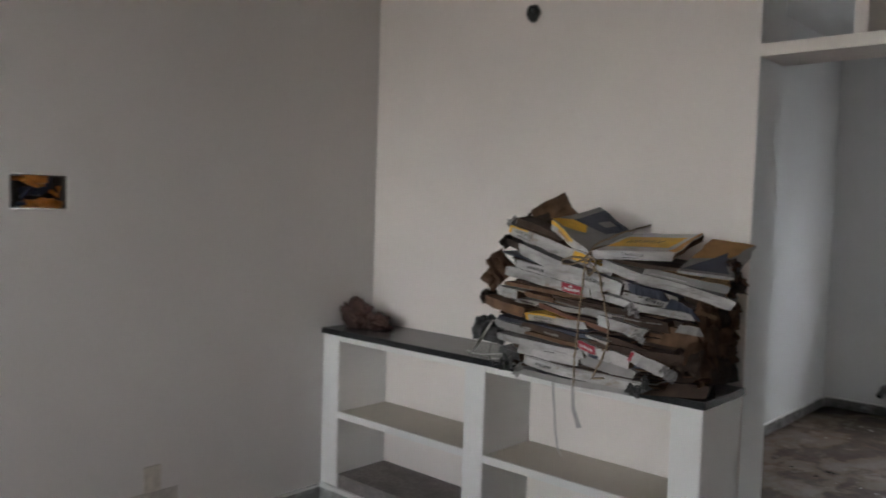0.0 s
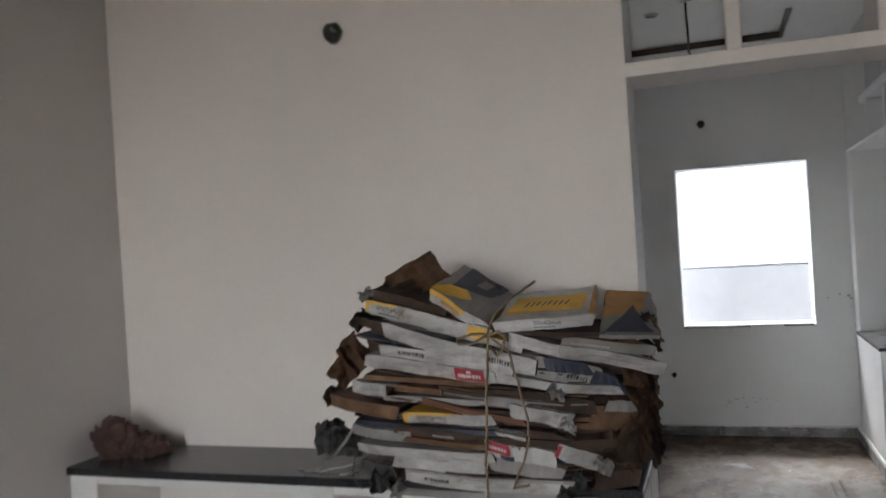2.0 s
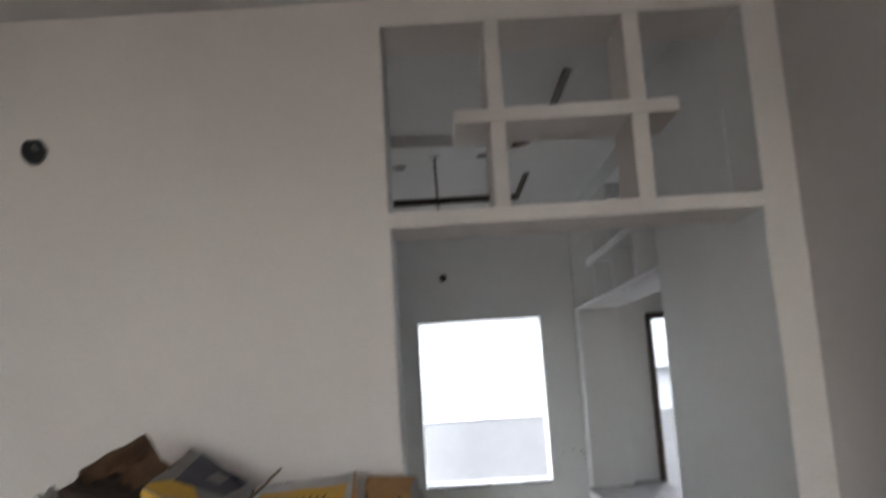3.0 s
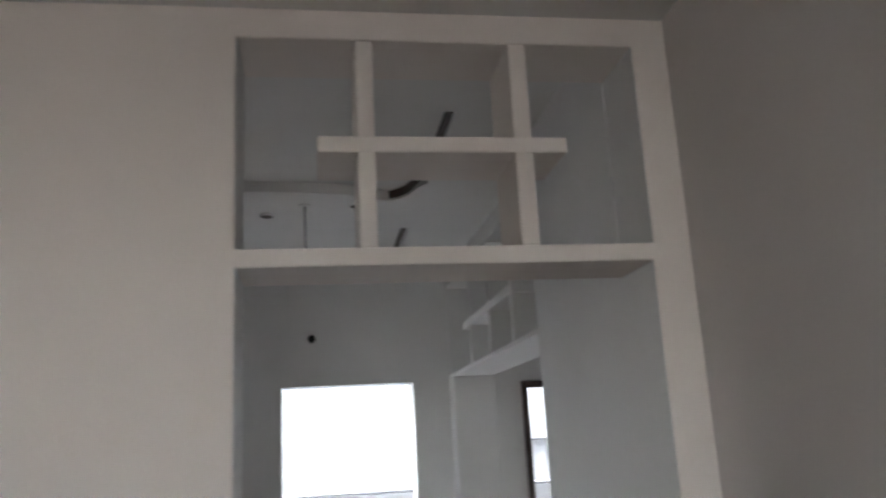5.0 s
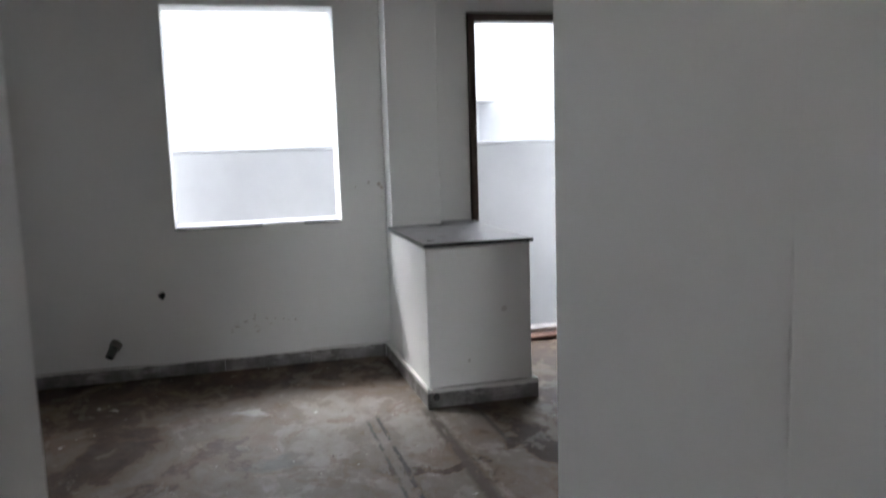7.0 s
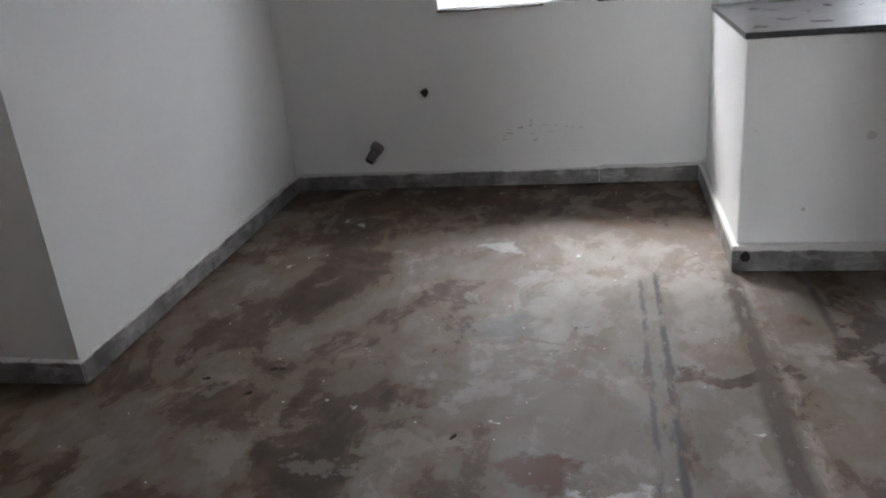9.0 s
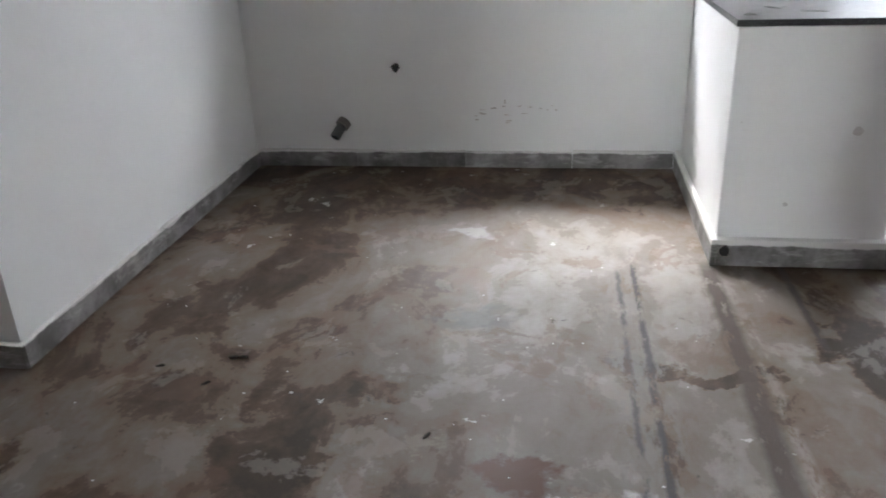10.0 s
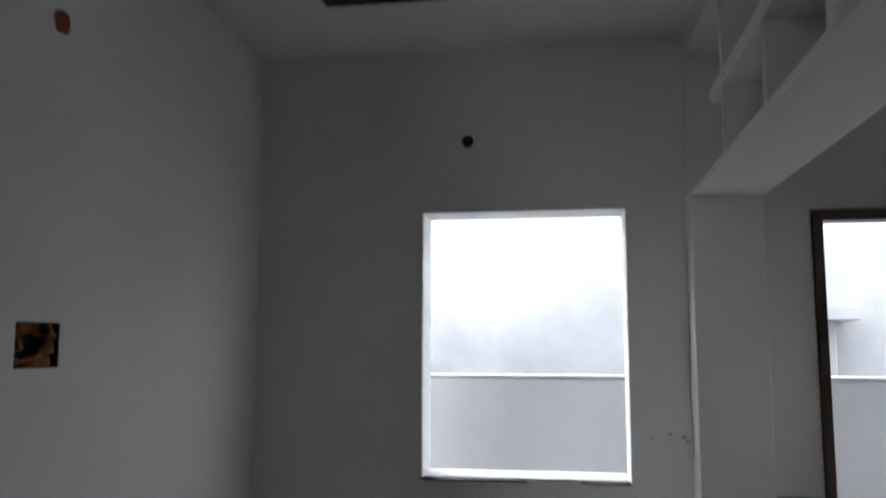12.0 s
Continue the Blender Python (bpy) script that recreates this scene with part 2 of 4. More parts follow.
SKIRTING = skirting_material()
DARK_WOOD = plain("dark_brown_wood", (0.075, 0.05, 0.04), 0.5, 0.25, 18)
SILL_WOOD = plain("reddish_door_sill_wood", (0.17, 0.085, 0.055), 0.5, 0.25, 18)
# Near-black for flat discs: paints the shade inside open holes.
HOLE_SHADE = plain("dark_hole_shade", (0.02, 0.02, 0.02), 0.9, 0.3)
MORTAR = plain("grey_mortar", (0.22, 0.2, 0.19), 0.9, 0.3, 60)
PIPE_GREY = plain("grey_plastic_pipe", (0.12, 0.12, 0.12), 0.5, 0.2)
BOX_STEEL = plain("dark_box_steel", (0.07, 0.06, 0.055), 0.5, 0.3, 40, 0.6)
ORANGE = plain("orange_wire_insulation", (0.62, 0.22, 0.04), 0.5, 0.35, 40)
BLUE_WIRE = plain("navy_wire_insulation", (0.03, 0.04, 0.08), 0.4, 0.2)
RED_CAP = plain("red_conduit_plastic", (0.3, 0.05, 0.03), 0.4, 0.3)
KRAFT = plain("brown_kraft_cardboard", (0.15, 0.084, 0.047), 0.85, 0.4, 14)
KRAFT_DARK = plain("dark_brown_cardboard", (0.058, 0.036, 0.025), 0.9, 0.4, 12)
RUST_CARD = plain("reddish_brown_cardboard", (0.16, 0.065, 0.035), 0.7, 0.35, 14)
TAN = plain("orange_tan_cardboard", (0.46, 0.25, 0.1), 0.8, 0.25, 14)

def carton_material():
    """Glossy white printed board gone grey, with brown damp stains and scuffs."""
    m, nt, bsdf = nodes_of("grimy_white_cardboard")
    v = coords(nt)
    col = ramp(nt, noise_tex(nt, coords(nt, (1, 1, 3)), 7, 7, 0.65, 0.3), [(0.34, (0.25, 0.232, 0.22)), (0.46, (0.38, 0.36, 0.35)), (0.62, (0.5, 0.48, 0.47))])
    col = mix(nt, math_node(nt, 'MULTIPLY', step(nt, noise_tex(nt, v, 10, 6, 0.7, 0.6), 0.57, 0.66), 0.6), col, (0.24, 0.16, 0.1))
    col = mix(nt, math_node(nt, 'MULTIPLY', step(nt, noise_tex(nt, coords(nt, (1, 1, 5)), 30, 5, 0.7), 0.6, 0.66), 0.5), col, (0.2, 0.18, 0.17))
    nt.links.new(col, bsdf.inputs["Base Color"])
    bsdf.inputs["Roughness"].default_value = 0.36
    relief(nt, bsdf, noise_tex(nt, v, 18, 6, 0.6), 0.5, 0.006)
    return m


CARD_WHITE = carton_material()
CARD_GREY = plain("grey_printed_cardboard", (0.27, 0.255, 0.245), 0.55, 0.22, 10)
YELLOW = plain("yellow_printed_cardboard", (0.72, 0.41, 0.045), 0.55, 0.2, 14)
NAVY = plain("navy_printed_cardboard", (0.03, 0.035, 0.06), 0.5, 0.25, 14)
RED_LABEL = plain("red_printed_label", (0.33, 0.02, 0.04), 0.5, 0.2, 20)
INK = plain("grey_black_print", (0.04, 0.04, 0.04), 0.6, 0.2)
BLACK_FILM = plain("black_plastic_film", (0.09, 0.088, 0.088), 0.3, 0.3, 20)
TWINE = plain("beige_jute_twine", (0.25, 0.185, 0.12), 0.9, 0.3, 90)
TAPE = plain("grey_plastic_strap", (0.45, 0.42, 0.4), 0.5, 0.2)
CLOTH = plain("maroon_brown_cloth", (0.1, 0.055, 0.046), 0.95, 0.4, 40)
CHIP = plain("white_plaster_chip", (0.62, 0.61, 0.59), 0.8, 0.15)
LEAF = plain("dry_dark_scrap", (0.03, 0.025, 0.02), 0.8, 0.3)
STONE = plain("grey_rubble_stone", (0.28, 0.27, 0.26), 0.9, 0.3, 15)
EARTH = plain("pale_sandy_earth", (0.44, 0.41, 0.37), 0.95, 0.2, 3)
BEIGE = plain("beige_filler_patch", (0.58, 0.53, 0.46), 0.85, 0.2)
FAINT = plain("faint_grey_smudge", (0.62, 0.6, 0.58), 0.7, 0.1, 40)
SMUDGE = plain("grey_brown_smudge", (0.55, 0.5, 0.46), 0.85, 0.3, 40)


# ---- mesh helpers ----
def mesh_object(name, bm, mats, parent=None, label="", smooth=False):
    me = bpy.data.meshes.new(name)
    bmesh.ops.recalc_face_normals(bm, faces=bm.faces)
    if smooth:
        for f in bm.faces:
            f.smooth = True
    bm.to_mesh(me)
    bm.free()
    for mat in mats if isinstance(mats, (list, tuple)) else [mats]:
        me.materials.append(mat)
    ob = new(name, me)
    if parent is not None:
        ob.parent = parent
        ob.matrix_parent_inverse = base_of(parent).inverted()
    if label:
        ob["label"] = label
    return ob


def base_of(ob):
    m = Matrix.LocRotScale(ob.location, ob.rotation_euler, ob.scale)
    return base_of(ob.parent) @ ob.matrix_parent_inverse @ m if ob.parent else m


def part(name, bm, mat, parent, label="", smooth=False):
    return mesh_object(name, bm, mat, parent, label, smooth)


def thing(name, at, label, category, group=""):
    ob = new(name)
    ob.empty_display_size = 0.1
    ob.location = at
    return tagged(ob, label, category, group)


def add_box(bm, x0, x1, y0, y1, z0, z1, bevel=0.0, mat=0):
    made = bmesh.ops.create_cube(bm, size=1, matrix=Matrix.LocRotScale(((x0 + x1) / 2, (y0 + y1) / 2, (z0 + z1) / 2), None, (x1 - x0, y1 - y0, z1 - z0)))
    verts = made["verts"]
    faces = {f for v in verts for f in v.link_faces}
    for f in faces:
        f.material_index = mat
    if bevel:
        edges = {e for v in verts for e in v.link_edges}
        bmesh.ops.bevel(bm, geom=list(edges), offset=bevel, segments=2, affect='EDGES', profile=0.5)
    return bm


def box(x0, x1, y0, y1, z0, z1, bevel=0.0):
    return add_box(bmesh.new(), x0, x1, y0, y1, z0, z1, bevel)


def tube(points, r, sides=7, close=True):
    bm = bmesh.new()
    pts = [Vector(p) for p in points]
    rings = []
    for i, p in enumerate(pts):
        way = (pts[min(i + 1, len(pts) - 1)] - pts[max(i - 1, 0)]).normalized()
        turn = way.to_track_quat('Z', 'Y')
        rings.append([bm.verts.new(p + turn @ Vector((r * math.cos(a), r * math.sin(a), 0))) for a in [2 * math.pi * k / sides for k in range(sides)]])
    for a, b in zip(rings, rings[1:]):
        for k in range(sides):
            bm.faces.new((a[k], a[(k + 1) % sides], b[(k + 1) % sides], b[k]))
    if close:
        bm.faces.new(rings[0])
        bm.faces.new(rings[-1])
    return bm


def panel(name, axis, c0, c1, u0, u1, v0, v1, openings, mat, label, edge=0.005):
    """A wall or ceiling with openings through it: axis is its normal, c its thickness, u and v the other two axes in order x, y, z."""
    us = sorted({u0, u1, *[o[0] for o in openings], *[o[1] for o in openings]})
    vs = sorted({v0, v1, *[o[2] for o in openings], *[o[3] for o in openings]})

    def full(i, j):
        if not (0 <= i < len(us) - 1 and 0 <= j < len(vs) - 1):
            return False
        u, v = (us[i] + us[i + 1]) / 2, (vs[j] + vs[j + 1]) / 2
        return not any(o[0] < u < o[1] and o[2] < v < o[3] for o in openings)

    def place(c, u, v):
        return {"x": (c, u, v), "y": (u, c, v), "z": (u, v, c)}[axis]

    bm = bmesh.new()
    at = {}

    def vert(c, u, v):
        key = (c, u, v)
        if key not in at:
            at[key] = bm.verts.new(place(c, u, v))
        return at[key]

    for i in range(len(us) - 1):
        for j in range(len(vs) - 1):
            if not full(i, j):
                continue
            a, b, c, d = us[i], us[i + 1], vs[j], vs[j + 1]
            for s in (c0, c1):
                bm.faces.new([vert(s, a, c), vert(s, b, c), vert(s, b, d), vert(s, a, d)])
            for ok, p, q in ((full(i - 1, j), (a, c), (a, d)), (full(i + 1, j), (b, c), (b, d)), (full(i, j - 1), (a, c), (b, c)), (full(i, j + 1), (a, d), (b, d))):
                if not ok:
                    bm.faces.new([vert(c0, *p), vert(c1, *p), vert(c1, *q), vert(c0, *q)])
    ob = mesh_object(name, bm, mat)
    if edge:
        mod = ob.modifiers.new("worn_edges", 'BEVEL')
        mod.width, mod.segments, mod.limit_method, mod.angle_limit = edge, 2, 'ANGLE', radians(50)
    return tagged(ob, label, kind="structure")


# ---- large structure ----
floor_bm = add_box(box(-3.28, 2.4, 4.02, 7.25, -0.15, 0.0), -3.28, 0.36, 1.2, 4.02, -0.15, 0.0)
add_box(floor_bm, -3.28, 1.6, -3.2, 1.2, -0.15, 0.0)
tagged(mesh_object("floor", floor_bm, FLOOR), "dirty brown and grey raw cement floor", kind="structure")
ground_bm = bmesh.new()
bmesh.ops.create_grid(ground_bm, x_segments=8, y_segments=8, size=400)
for v in ground_bm.verts:
    v.co.z = -0.16
tagged(mesh_object("ground", ground_bm, EARTH), "pale sandy earth outside the house", kind="structure")

# Unseen slit at y 4.0, added to light the passage wall.
panel("wall_west", "x", -3.28, -3.08, -3.2, 7.25, 0, 3.05, [(1.187, 1.392, 1.488, 1.619), (4.0, 4.2, 1.5, 2.1)], WALL_SHADED, "painted white plaster wall with an open switch box and an added light slit")
panel("wall_east", "x", 0.16, 0.36, 1.2, 3.03, 0, 3.05, [], WALL_SHADED, "plain white plaster wall of the front room")
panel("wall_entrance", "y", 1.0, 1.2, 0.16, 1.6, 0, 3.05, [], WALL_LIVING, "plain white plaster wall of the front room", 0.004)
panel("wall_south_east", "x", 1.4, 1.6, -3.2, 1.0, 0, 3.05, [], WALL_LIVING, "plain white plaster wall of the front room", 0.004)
# Unseen opening behind the camera, placed and sized to light the front room.
panel("wall_south", "y", -3.2, -3.0, -3.08, 1.4, 0, 3.05, [(-2.0, -1.02, 1.0, 2.75)], WALL_LIVING, "unseen white plaster wall with an opening added to light the front room")
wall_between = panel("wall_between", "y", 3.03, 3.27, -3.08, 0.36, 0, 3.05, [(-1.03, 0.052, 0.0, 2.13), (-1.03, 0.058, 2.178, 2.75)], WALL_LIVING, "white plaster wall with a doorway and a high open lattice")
wall_between.data.materials.append(WALL)
for face in wall_between.data.polygons:
    # the jambs of the doorway take the cooler white of the kitchen walls
    if abs(face.normal.x) > 0.9 and -1.1 < face.center.x < 0.1:
        face.material_index = 1
panel("wall_passage", "x", 0.056, 0.36, 3.27, 4.215, 0, 3.05, [], WALL, "white plaster wall beside the doorway")
panel("wall_utility_south", "y", 4.02, 4.22, 0.36, 2.4, 0, 3.05, [], WALL, "plain white plaster wall of the wash area")
panel("wall_utility_east", "x", 2.2, 2.4, 4.22, 7.02, 0, 3.05, [], WALL, "plain white plaster wall of the wash area")
panel("wall_north", "y", 7.02, 7.25, -3.08, 2.4, 0, 3.05, [(-1.09, -0.137, 0.862, 2.108), (0.685, 1.6, 0.0, 2.085)], WALL, "white plaster wall with an unglazed window opening and a doorway", 0.008)
panel("wall_kitchen_west", "x", -2.12, -1.92, 5.11, 7.02, 0, 3.05, [(5.262, 5.462, 1.412, 1.546)], WALL, "white plaster kitchen wall with an open switch box", 0)
panel("wall_alcove", "y", 5.11, 5.31, -3.08, -2.12, 0, 3.05, [], WALL, "plain white plaster wall of the alcove", 0)
panel("ceiling_living", "z", 2.835, 3.05, -3.08, 1.4, -3.0, 3.03, [], CEILING, "white painted plaster ceiling of the front room", 0)
panel("ceiling_kitchen", "z", 2.92, 3.05, -3.08, 2.2, 3.27, 7.02, [(-1.42, -0.29, 3.9, 6.45)], CEILING, "white painted plaster ceiling with a sunken tray", 0.004)
tagged(mesh_object("ceiling_slab", box(-3.28, 2.4, -3.2, 7.25, 3.054, 3.25), CEILING), "white painted concrete roof slab", kind="structure")

# dark lining of the ceiling tray
tray = tagged(new("ceiling_tray_lining"), "dark brown wooden lining along the ceiling tray", kind="structure")
for b in ((-1.417, -0.293, 6.425, 6.447), (-1.417, -1.395, 3.925, 4.85), (-1.417, -1.395, 5.62, 6.424), (-0.315, -0.293, 3.925, 4.75), (-0.315, -0.293, 5.62, 6.424)):
    part("board", box(*b, 2.928, 2.97, 0.003), DARK_WOOD, tray)


def curved_strip(name, near, far, z0, z1, mat, parent=None):
    """A slab between two edges, each given as a few (x, y) places and rounded off between them."""
    def rounded(pts):
        for _ in range(3):
            out = [pts[0]]
            for (ax, ay), (bx, by) in zip(pts, pts[1:]):
                out += [(ax * 0.75 + bx * 0.25, ay * 0.75 + by * 0.25), (ax * 0.25 + bx * 0.75, ay * 0.25 + by * 0.75)]
            pts = out + [pts[-1]]
        return pts
    bm = bmesh.new()
    ring = rounded(near) + rounded(far)[::-1]
    low = [bm.verts.new((x, y, z0)) for x, y in ring]
    high = [bm.verts.new((x, y, z1)) for x, y in ring]
    bm.faces.new(low)
    bm.faces.new(high)
    for a in range(len(ring)):
        b = (a + 1) % len(ring)
        bm.faces.new((low[a], low[b], high[b], high[a]))
    return mesh_object(name, bm, mat, parent)


# flush white bridge with a curved edge across the tray
EDGE = [(-1.426, 4.86), (-1.18, 4.89), (-0.85, 4.91), (-0.6, 4.96), (-0.46, 5.08), (-0.36, 4.98), (-0.335, 4.84), (-0.284, 4.76)]
tagged(curved_strip("ceiling_tray_bridge", EDGE, [(-1.426, 5.61), (-0.284, 5.61)], 2.9175, 2.9715, CEILING), "flush white plaster strip with a curved edge across the ceiling tray", kind="structure")
curved_strip("curved_board", [(-0.46, 5.06), (-0.38, 4.99), (-0.345, 4.83), (-0.317, 4.74)], [(-0.46, 5.072), (-0.365, 4.985), (-0.335, 4.835), (-0.317, 4.752)], 2.928, 2.97, DARK_WOOD, tray)

tagged(mesh_object("ceiling_tray", box(-1.417, -0.293, 3.903, 6.447, 2.972, 3.05), CEILING), "white painted panel inside the ceiling tray", kind="structure")

# pillar beside the counter
tagged(mesh_object("pillar", box(0.135, 0.44, 6.84, 7.02, 0.0, 2.128, 0.006), WALL), "square white plaster pillar beside the back door", kind="structure")

# ---- lattices above the openings ----
front_lattice = tagged(new("lattice_1"), "white plastered open lattice above the doorway", kind="structure")
part("post", box(-0.722, -0.675, 3.034, 3.266, 2.176, 2.752, 0.006), WALL_LIVING, front_lattice)
part("post", box(-0.302, -0.25, 3.034, 3.266, 2.176, 2.752, 0.006), WALL_LIVING, front_lattice)
part("shelf", box(-0.826, -0.155, 3.029, 3.271, 2.432, 2.477, 0.006), WALL_LIVING, front_lattice)

side_lattice = tagged(new("lattice_2"), "white plastered open lattice above the counter", kind="structure")
part("slab", box(0.138, 0.45, 4.22, 7.018, 2.13, 2.153, 0.004), WALL, side_lattice)
part("beam", box(0.138, 0.45, 4.22, 7.018, 2.8, 2.918, 0.004), CEILING, side_lattice)
for y in (6.12, 5.538, 4.985):
    part("post", box(0.142, 0.446, y - 0.02, y + 0.02, 2.153, 2.802, 0.005), WALL, side_lattice)
part("end_post", box(0.14, 0.448, 6.99, 7.018, 2.153, 2.802, 0.005), WALL, side_lattice)
part("shelf", box(0.136, 0.452, 4.93, 6.33, 2.395, 2.445, 0.006), WALL, side_lattice)

# ---- window and back door ----
window = tagged(new("window_1"), "unglazed window opening with a dusty dark stone sill", kind="structure")
part("window_sill", box(-1.086, -0.141, 7.024, 7.25, 0.862, 0.870, 0.003), OUTER_PLASTER, window, "dusty grey cement sill")
part("stone_edge", box(-1.095, -0.6, 7.008, 7.03, 0.852, 0.863, 0.003), GRANITE_SHELF, window, "dark stone sill edge")
part("stone_edge", box(-0.36, -0.137, 7.008, 7.03, 0.853, 0.863, 0.003), GRANITE_SHELF, window, "dark stone sill edge")

door = tagged(new("door_1"), "dark brown wooden door frame with no leaf", kind="structure")
part("jamb", box(0.688, 0.728, 7.0, 7.11, 0.03, 2.082, 0.004), DARK_WOOD, door)
part("jamb", box(1.557, 1.597, 7.0, 7.11, 0.03, 2.082, 0.004), DARK_WOOD, door)
part("head", box(0.728, 1.557, 7.0, 7.11, 2.035, 2.082, 0.004), DARK_WOOD, door)
part("threshold", box(0.688, 1.597, 7.0, 7.11, 0.004, 0.03, 0.004), SILL_WOOD, door, "reddish wooden door sill")
part("step", box(0.688, 1.597, 7.115, 7.245, 0.004, 0.055, 0.006), CARD_WHITE, door, "pale cement doorstep")

# ---- skirting tiles ----
rng = random.Random(4)


def skirting(name, axis, wall, side, u0, u1, label, length=0.48):
    """A row of skirting tiles on the wall plane: axis is the wall's normal, side the way that it faces."""
    row = tagged(new(name), label, kind="structure")
    u = u0
    while u < u1 - 0.01:
        w = min(length * rng.uniform(0.85, 1.15), u1 - u)
        if u1 - u - w < 0.1:
            w = u1 - u
        t, h = rng.uniform(0.02, 0.026), rng.uniform(0.08, 0.09)
        c0, c1 = sorted((wall + side * 0.001, wall + side * t))
        b = (c0, c1, u + 0.001, u + w - 0.001) if axis == "x" else (u + 0.001, u + w - 0.001, c0, c1)
        part("tile", box(*b, 0.006, h, 0.002), SKIRTING, row)
        u += w


GREY_SKIRT = "grey cement skirting tiles smeared with white paint"
skirting("skirting_1", "x", -1.92, 1, 5.094, 7.0, GREY_SKIRT)
skirting("skirting_2", "y", 5.11, -1, -3.06, -1.902, GREY_SKIRT)
skirting("skirting_3", "y", 7.02, -1, -1.9, 0.1, GREY_SKIRT)
skirting("skirting_4", "x", -3.08, 1, -3.0, 2.69, GREY_SKIRT)
skirting("skirting_5", "x", 0.06, -1, 3.3, 4.235, GREY_SKIRT)
skirting("skirting_6", "x", 0.16, -1, 1.2, 3.01, GREY_SKIRT)
skirting("skirting_7", "y", 4.22, 1, 0.06, 2.2, GREY_SKIRT)
skirting("skirting_8", "x", 2.2, -1, 4.24, 7.0, GREY_SKIRT)

# ---- counter by the back door ----
counter = thing("counter_base", (0.39, 6.4, 0), "white plastered masonry counter base with grey skirting", "counter")
part("body", box(0.12, 0.665, 5.97, 6.838, 0.0, 0.8, 0.006), COUNTER_PAINT, counter)
part("body_back", box(0.445, 0.665, 6.842, 7.016, 0.0, 0.8, 0.004), COUNTER_PAINT, counter)
for b in ((0.1, 0.119, 5.934, 6.45), (0.1, 0.119, 6.453, 6.995), (0.121, 0.685, 5.934, 5.969), (0.666, 0.684, 5.97, 6.98)):
    part("skirting_tile", box(*b, 0.004, 0.1, 0.003), SKIRTING, counter)
tagged(mesh_object("countertop", box(0.11, 0.678, 5.953, 6.838, 0.802, 0.824, 0.003), GRANITE), "dust-covered black granite slab on the counter", "countertop")
tagged(mesh_object("countertop", box(0.444, 0.678, 6.842, 7.016, 0.802, 0.824, 0.003), GRANITE), "dust-covered black granite offcut behind the pillar", "countertop")

# ---- shelf unit in the front room ----
unit = thing("shelf_unit", (-2.05, 2.86, 0), "white built-in masonry shelf unit with four open bays", "shelf")
for x0, x1 in ((-3.078, -2.953), (-2.115, -2.0), (-1.152, -1.032)):
    part("upright", box(x0, x1, 2.692, 3.026, 0.0, 0.874, 0.005), SHELF_PAINT, unit)
for x0, x1 in ((-2.953, -2.115), (-2.0, -1.152)):
    shelf = part("shelf", box(x0, x1, 2.704, 3.026, 0.455, 0.487, 0.003), DUSTY_BOARD, unit, "dusty beige shelf board")
    part("shelf_edge", box(x0, x1, 2.694, 2.704, 0.454, 0.488, 0.002), SHELF_PAINT, shelf, "white painted shelf edge")
    part("base", box(x0, x1, 2.7, 3.026, 0.0, 0.165, 0.004), MORTAR, unit, "bare grey cement base")
    part("rail", box(x0, x1, 2.694, 3.026, 0.845, 0.874, 0.004), SHELF_PAINT, unit)
for x0, x1 in ((-3.06, -2.5), (-2.497, -1.95), (-1.947, -1.4), (-1.397, -1.03)):
    part("skirting_tile", box(x0, x1, 2.674, 2.69, 0.004, 0.1, 0.002), SKIRTING, unit)
tagged(mesh_object("stone_shelf_top", box(-3.078, -1.02, 2.676, 3.026, 0.876, 0.905, 0.003), GRANITE_SHELF), "black granite slab on the built-in shelves", "countertop")


# ---- bundle of flattened cartons ----
bundle = thing("carton_bundle", (-1.5, 2.8, 0.905), "tall heap of flattened cartons tied with twine", "cardboard")
crng = random.Random(11)
surface_of = {}


def between(x, stops):
    """The value at x on a line through a few (place, value) stops."""
    if x <= stops[0][0]:
        return stops[0][1]
    for (xa, va), (xb, vb) in zip(stops, stops[1:]):
        if x <= xb:
            return va + (vb - va) * (x - xa) / (xb - xa)
    return stops[-1][1]


def front(x):
    """How far into the room the tied heap reaches: it bulges in its middle and its ends turn back to the wall."""
    return between(x, ((-1.98, 2.615), (-1.78, 2.52), (-1.45, 2.475), (-1.2, 2.51), (-1.08, 2.60), (-0.94, 2.69)))


